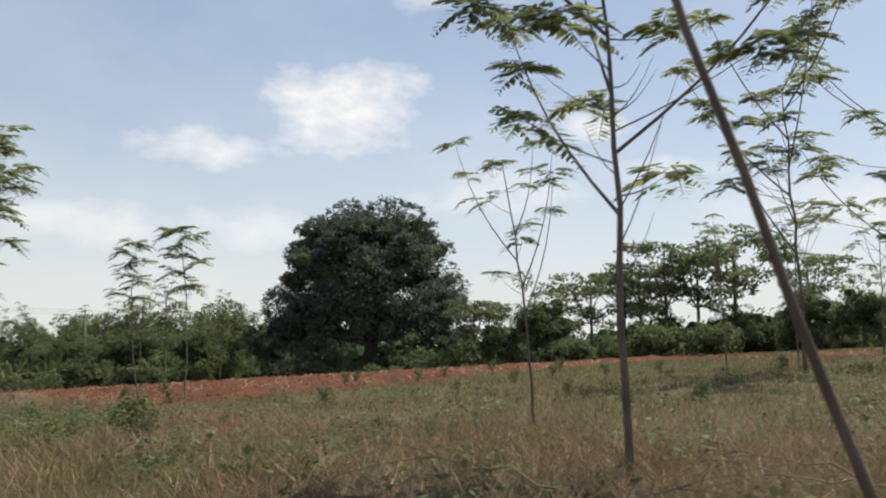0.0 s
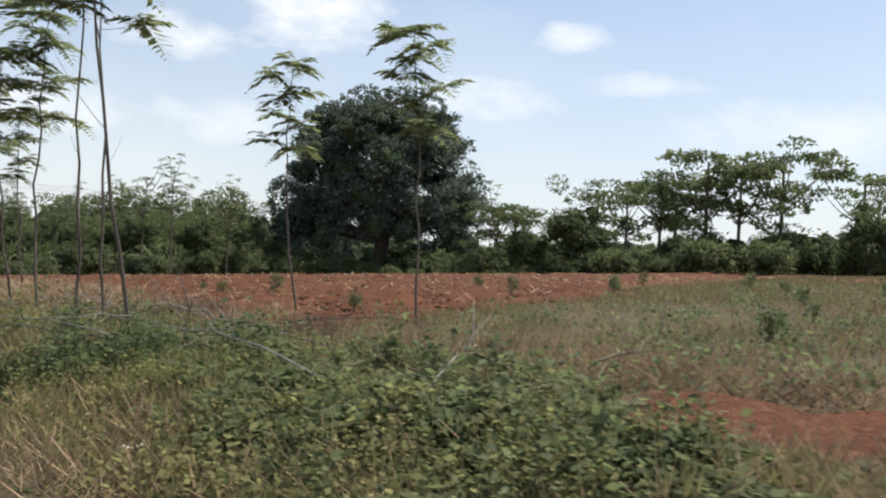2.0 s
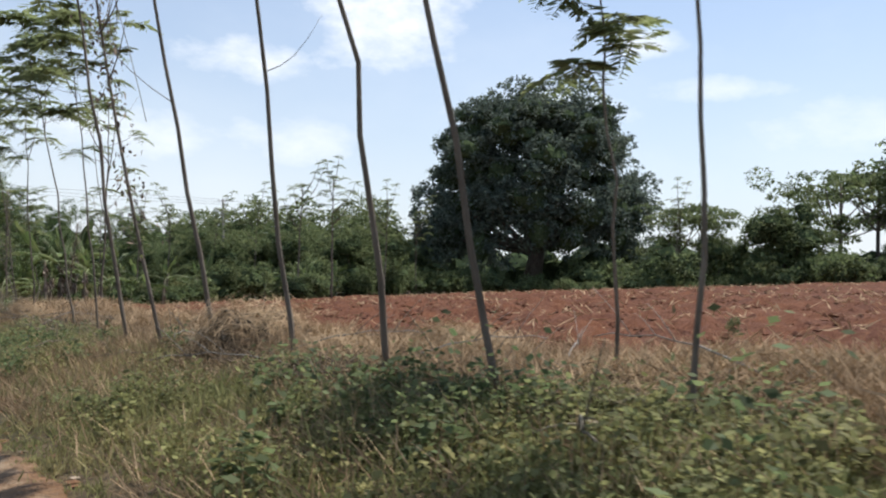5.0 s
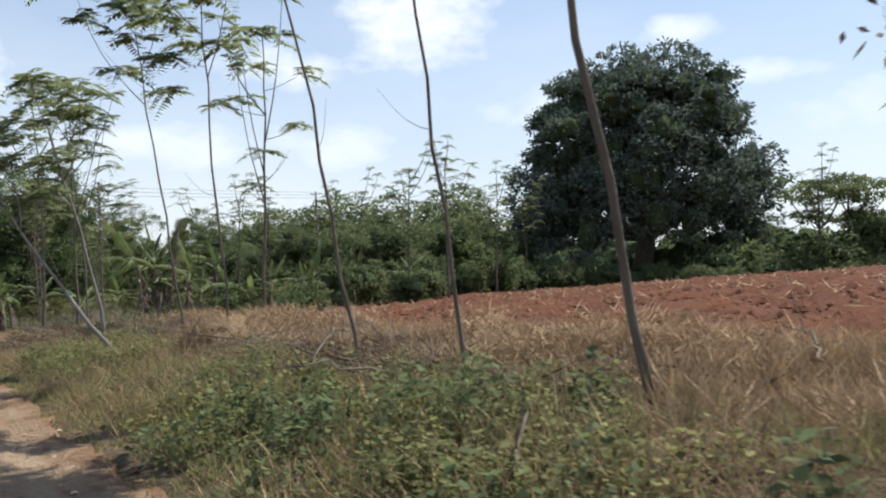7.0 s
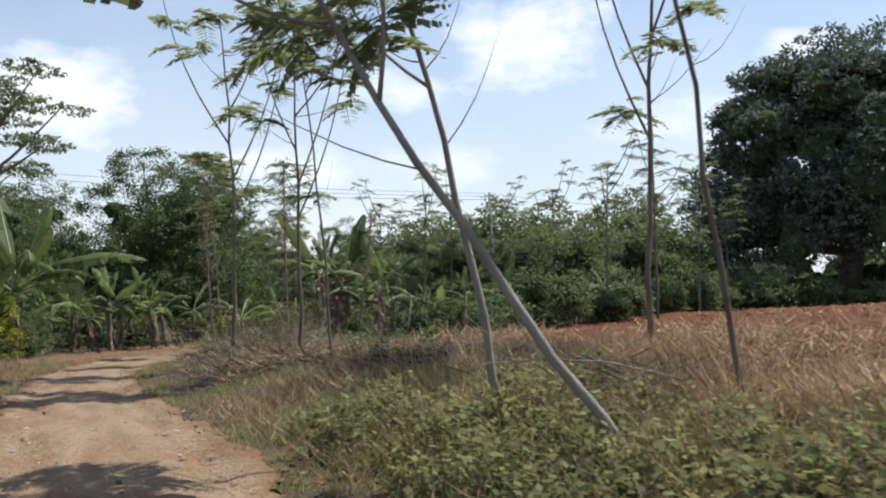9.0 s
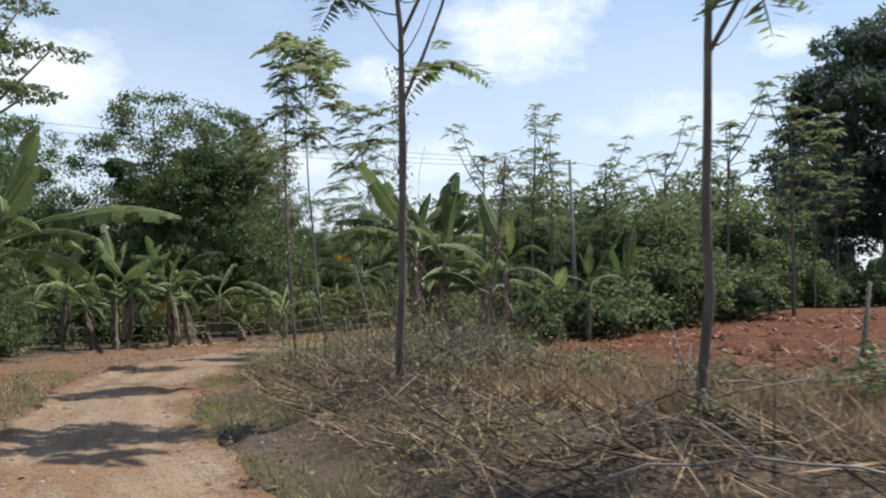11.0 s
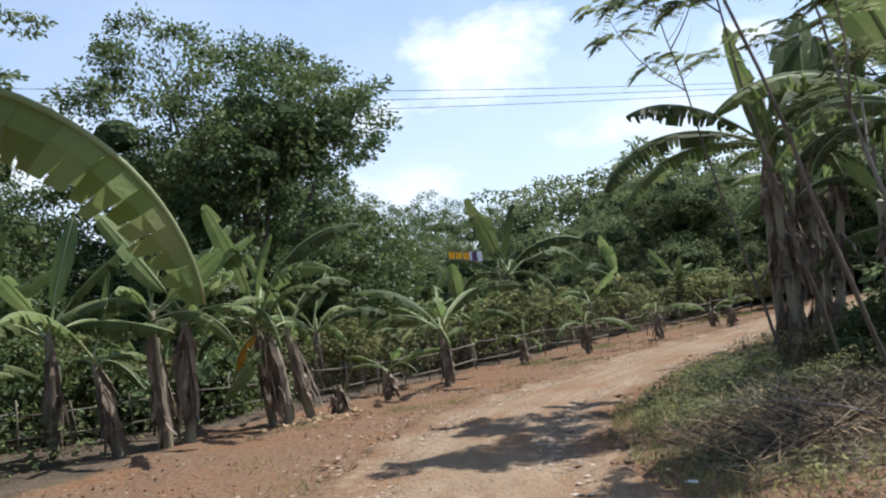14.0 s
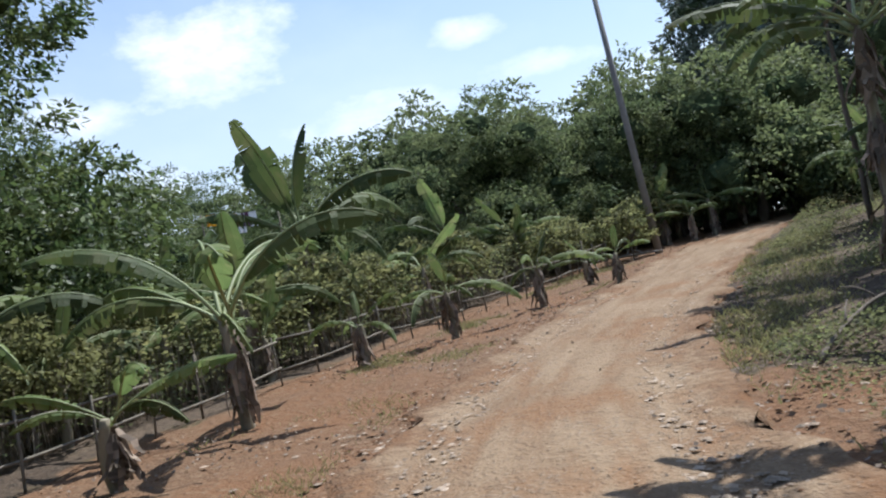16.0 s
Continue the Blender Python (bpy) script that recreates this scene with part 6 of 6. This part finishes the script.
for k in range(36):
    q = gen.uniform(8, 36)
    rows.append((*at(gen.uniform(-4, 40) , 3.4 + 0.8 * q), gen.uniform(0, 6.28), (gen.normal(0, 0.1), gen.normal(0, 0.1)), gen.uniform(0.4, 1.0)))
copies(herb, [(*at(13.5, 4.6), 0.3, (0, 0), 1.05), (*at(13.8, 4.9), 1.9, (0.1, 0), 0.8)] + rows)
fallen = branch_proto(714, 1.0, 0.008, M_TWIG, "meadow_stick", "thin dry stick lying in the meadow grass")
for k in range(30):
    x, y = at(gen.uniform(1, 16), gen.uniform(3.2, 9))
    m = Matrix.Translation((x, y, land1(x, y) + gen.uniform(0.05, 0.22))) @ Matrix.Rotation(gen.uniform(0, 6.28), 4, "Z")
    if k == 0:
        fallen.matrix_basis = m
    else:
        copy_thing(fallen, m)


def stake(x, y, h, lean):
    g = Geo()
    g.tube([(0, 0, -0.2), (0, 0, h * 0.5), (0, 0, h)], [0.025, 0.025, 0.02], 6)
    o = tagged(new("wooden_stake", g.mesh("wooden_stake", M_BAMBOO, True)), "pale wooden stake driven into the field edge", "stake")
    o.matrix_basis = tilted(x, y, land1(x, y), 0, lean)
    return o


stake(*at(73.2, 7.6), 1.25, (0.12, 0.05))


# ---------------------------------------------------------------- creeper-hung trees
def creeper_tree(x, y, h, r, lean, seed, label):
    """A stem hung with dry creepers: stem, bare limbs, withered leaves."""
    gen = np.random.default_rng(seed)
    root = thing("creeper_hung_tree", label, "tree", "creeper-hung trees")
    root.matrix_basis = tilted(x, y, land1(x, y) - 0.02, 0, lean)
    c = curve((0, 0, -0.2), (0, 0, h), (gen.normal(0, 0.15), gen.normal(0, 0.15), 0), 12)
    g = Geo()
    g.tube(c, np.linspace(r, r * 0.4, 12), 8)
    part("trunk", g.mesh("trunk", M_BARK, True), root)
    for k in range(5):
        g = Geo()
        i = gen.integers(5, 11)
        e = c[i] + np.array([gen.normal(0, 0.6), gen.normal(0, 0.6), gen.uniform(0.3, 1.2)])
        g.tube(curve(c[i], e, (0, 0, -0.1), 6), np.linspace(r * 0.4, r * 0.1, 6), 5)
        part("limb", g.mesh("limb", M_BARK, True), root)
    for k in range(7):
        g = Geo()
        i = gen.integers(6, 12)
        a = c[i] + np.array([gen.normal(0, 0.25), gen.normal(0, 0.25), 0])
        g.tube(curve(a, a + np.array([gen.normal(0, 0.2), gen.normal(0, 0.2), -gen.uniform(1.0, 2.6)]), (gen.normal(0, 0.2), gen.normal(0, 0.2), 0), 7), 0.007, 4)
        part("creeper", g.mesh("creeper", M_TWIG, True), root)
    n = 620
    t = h * (0.15 + 0.85 * np.clip(gen.choice([0.2, 0.45, 0.6, 0.8, 0.95], n) + gen.normal(0, 0.07, n), 0, 1))
    P = np.stack([np.interp(t, c[:, 2], c[:, 0]) + gen.normal(0, 0.13, n), np.interp(t, c[:, 2], c[:, 1]) + gen.normal(0, 0.13, n), t + gen.normal(0, 0.1, n)], 1)
    for m, cnt, nm, lb in ((M_DEADLEAF, slice(0, 430), "withered_leaves", "withered brown leaves"), (M_WEED, slice(430, 620), "creeper_leaves", "green creeper leaves")):
        D = unit(gen.normal(0, 0.5, (len(P[cnt]), 3)) + np.array([0, 0, -0.9]))
        W = unit(np.cross(D, gen.normal(0, 1, (len(P[cnt]), 3))))
        g = Geo()
        g.quads(kites(P[cnt], D, W, gen.uniform(0.05, 0.15, len(P[cnt])), gen.uniform(0.012, 0.032, len(P[cnt]))))
        part(nm, g.mesh(nm, m), root, lb)
    return root


creeper_tree(*at(44.8, 4.6), 9.0, 0.038, (-0.20, -0.05), 801, "leaning stem hung with withered brown creepers")
creeper_tree(-50.0, 70.2, 7.2, 0.045, (-0.08, 0.04), 802, "thin tree wrapped in dry brown creepers")
creeper_tree(-47.9, 72.0, 7.4, 0.06, (-0.05, 0.02), 803, "thin tree wrapped in dry brown creepers")
creeper_tree(-46.9, 76.8, 6.0, 0.06, (0.12, 0.0), 804, "thin tree wrapped in dry brown creepers")


# ---------------------------------------------------------------- cloths, stump, debris
M_CLOTH_Y = surface("yellow_cloth", (0.75, 0.42, 0.03), (0.62, 0.30, 0.03), 5.0, 0.8, trans=0.3)
M_CLOTH_W = surface("white_cloth", (0.70, 0.72, 0.78), (0.6, 0.62, 0.7), 5.0, 0.8, trans=0.3)
M_CLOTH_P = surface("purple_cloth", (0.13, 0.05, 0.12), (0.10, 0.04, 0.10), 5.0, 0.8, trans=0.2)


def washing_line(a, b):
    """A cord between two thin posts, with cloths hung over it."""
    gen = np.random.default_rng(820)
    root = thing("washing_line", "washing line with yellow, white and purple cloths", "washing line")
    a, b = np.array(a, float), np.array(b, float)
    for p in (a, b):
        g = Geo()
        g.tube([(p[0], p[1], land1(p[0], p[1]) - 0.2), (p[0], p[1], (p[2] + land1(p[0], p[1])) / 2), p], 0.025, 6)
        part("post", g.mesh("post", M_BAMBOO, True), root)
    g = Geo()
    g.tube(curve(a, b, (0, 0, -0.08), 10), 0.006, 4)
    part("cord", g.mesh("cord", M_WIRE, True), root)
    along = (b - a) / np.linalg.norm(b - a)
    for k, (t, w, h, m) in enumerate(((0.12, 0.26, 0.34, M_CLOTH_Y), (0.26, 0.26, 0.30, M_CLOTH_Y), (0.41, 0.28, 0.36, M_CLOTH_Y), (0.56, 0.22, 0.42, M_CLOTH_P), (0.66, 0.22, 0.45, M_CLOTH_W), (0.50, 0.24, 0.6, M_CLOTH_W))):
        o = a + (b - a) * t + np.array([0, 0, -0.08 * np.sin(np.pi * t)])
        q = []
        nx, nz = 6, 6
        P = np.array([[o + along * w * (i / nx - 0.5) + np.array([0, 0, -h * j / nz]) + np.array([-along[1], along[0], 0]) * 0.04 * np.sin(i * 1.9 + k) * j / nz for i in range(nx + 1)] for j in range(nz + 1)])
        for j in range(nz):
            for i in range(nx):
                q.append((P[j][i], P[j][i + 1], P[j + 1][i + 1], P[j + 1][i]))
        g = Geo()
        g.quads(np.array(q))
        part("cloth", g.mesh("cloth", m, True), root)
    return root


washing_line((-60.6, 102.2, 0.1), (-58.4, 102.5, 0.0))



def banana_stump(x, y, h):
    """A cut stem, ragged at the top, with loose dead sheaths and one new leaf."""
    gen = np.random.default_rng(825)
    root = thing("banana_stump", "cut brown banana stump with ragged dead sheaths", "stump")
    root.matrix_basis = tilted(x, y, land1(x, y), 0, (-0.06, 0))
    g = Geo()
    th = np.linspace(0, 6.2832, 15)[:-1]
    rings = [(-0.1, 0.13), (0.15, 0.118), (0.4, 0.108), (1.0, 0.096), (1.0, 0.05), (0.82, 0.01)]
    V = np.array([[(math.cos(a) * r * gen.uniform(0.88, 1.1), math.sin(a) * r * gen.uniform(0.88, 1.1), h * f + (gen.uniform(-0.09, 0.05) if f > 0.9 else 0)) for a in th] for f, r in rings])
    m, n = V.shape[:2]
    F = [(i * n + k, i * n + (k + 1) % n, (i + 1) * n + (k + 1) % n, (i + 1) * n + k) for i in range(m - 1) for k in range(n)]
    g.add(V.reshape(-1, 3), F)
    part("stem", g.mesh("stem", M_STUMP), root)
    for k in range(2):
        part("dead_leaves", SKIRTS[k], root, "hanging brown dead sheaths", Matrix.Rotation(k * 1.3, 4, "Z") @ Matrix.Diagonal((0.95, 0.95, h * 0.95, 1)))
    part("midrib", LEAVES["erect"][2][1], part("leaf", LEAVES["erect"][2][0], root, "narrow yellow-green new leaf", Matrix.Translation((0.09, -0.04, 0)) @ Matrix.Diagonal((0.42, 0.42, 0.42, 1))), "pale green midrib")
    return root


M_STUMP = surface("rotting_stump", (0.10, 0.075, 0.052), (0.19, 0.145, 0.10), 4.0, 0.95, 0.8, 22.0, (0.05, 0.038, 0.03), 9.0, stretch=(1, 1, 0.3))
banana_stump(-59.55, 83.75, 0.6)


def debris(x, y, n, r, seed):
    gen = np.random.default_rng(seed)
    px, py = x + gen.normal(0, r, n), y + gen.normal(0, r, n)
    g = Geo()
    g.quads(leaves_at(gen, px, py, land(px, py) + gen.uniform(0.01, 0.06, n), 0.13, 0.0))
    return stuff("leaf_sheath_debris", g.mesh("leaf_sheath_debris", M_STRAW), "pale dried leaf sheaths and chips on the ground", "debris")


debris(-59.6, 83.0, 240, 0.42, 830)
debris(-50.6, 83.2, 120, 0.5, 831)


# ---------------------------------------------------------------- litter, fallen branch and pole
M_PLASTIC = surface("white_plastic", (0.72, 0.72, 0.70), (0.60, 0.60, 0.58), 8.0, 0.45, 0.4, 20.0)


def plastic_scrap(x, y, size, seed):
    """A crumpled scrap of thin plastic lying on the ground."""
    gen = np.random.default_rng(seed)
    n = 9
    u = np.linspace(-1, 1, n)
    a, b = np.meshgrid(u, u, indexing="ij")
    r = 1 - 0.3 * (a * b) ** 2
    V = np.stack([a * r * size, b * r * size * 0.7, size * (0.12 + 0.22 * gen.random((n, n)) * (1 - 0.6 * (a * a + b * b) / 2))], -1)
    i = np.arange(n * n).reshape(n, n)
    F = np.stack([i[:-1, :-1], i[1:, :-1], i[1:, 1:], i[:-1, 1:]], -1).reshape(-1, 4)
    o = tagged(new("plastic_scrap", mesh_of("plastic_scrap", V.reshape(-1, 3), F, M_PLASTIC, True)), "crumpled scrap of white plastic lying in the dry weeds", "litter", "plastic scraps")
    o.matrix_basis = tilted(x, y, land1(x, y) + 0.02, gen.uniform(0, 6))
    return o


plastic_scrap(-47.4, 82.0, 0.16, 901)
plastic_scrap(-53.3, 74.9, 0.07, 902)
plastic_scrap(-9.8, 16.2, 0.10, 903)
plastic_scrap(-48.1, 83.4, 0.12, 904)


def lying_branch(points, r, mat, name, label, category):
    """A bent branch along given places on the ground, with two side twigs."""
    root = thing(name, label, category)
    p = np.array([(x, y, land1(x, y) + h) for x, y, h in points])
    t = np.linspace(0, len(p) - 1, 14)
    c = np.stack([np.interp(t, np.arange(len(p)), p[:, k]) for k in range(3)], 1)
    c[1:-1] = (c[:-2] + 2 * c[1:-1] + c[2:]) / 4
    g = Geo()
    g.tube(c, np.linspace(r, r * 0.5, 14), 7)
    part("stick", g.mesh("stick", mat, True), root)
    for k, e in ((5, (0.25, 0.3, 0.2)), (9, (-0.2, 0.3, 0.15))):
        g = Geo()
        g.tube(curve(c[k], c[k] + np.array(e), (0, 0, 0.05), 5), np.linspace(r * 0.5, r * 0.2, 5), 5)
        part("twig", g.mesh("twig", mat, True), root)
    return root


lying_branch([(-52.5, 84.6, 0.05), (-51.9, 85.2, 0.14), (-51.2, 85.7, 0.24), (-50.5, 85.6, 0.34)], 0.03, M_BARK, "curved_branch", "dark curved branch lying at the foot of the banana clump", "branch")
lying_branch([(-51.5, 81.2, 0.12), (-51.0, 79.3, 0.2), (-50.6, 77.4, 0.24), (-50.2, 75.6, 0.2)], 0.025, M_BARK, "long_pole", "long dark cut pole lying across the brush", "pole")
lying_branch([(-47.3, 106.6, 0.15), (-46.8, 105.9, 0.17), (-46.0, 105.0, 0.16)], 0.06, M_PALEBARK, "pale_log", "pale log lying along the fence", "log")
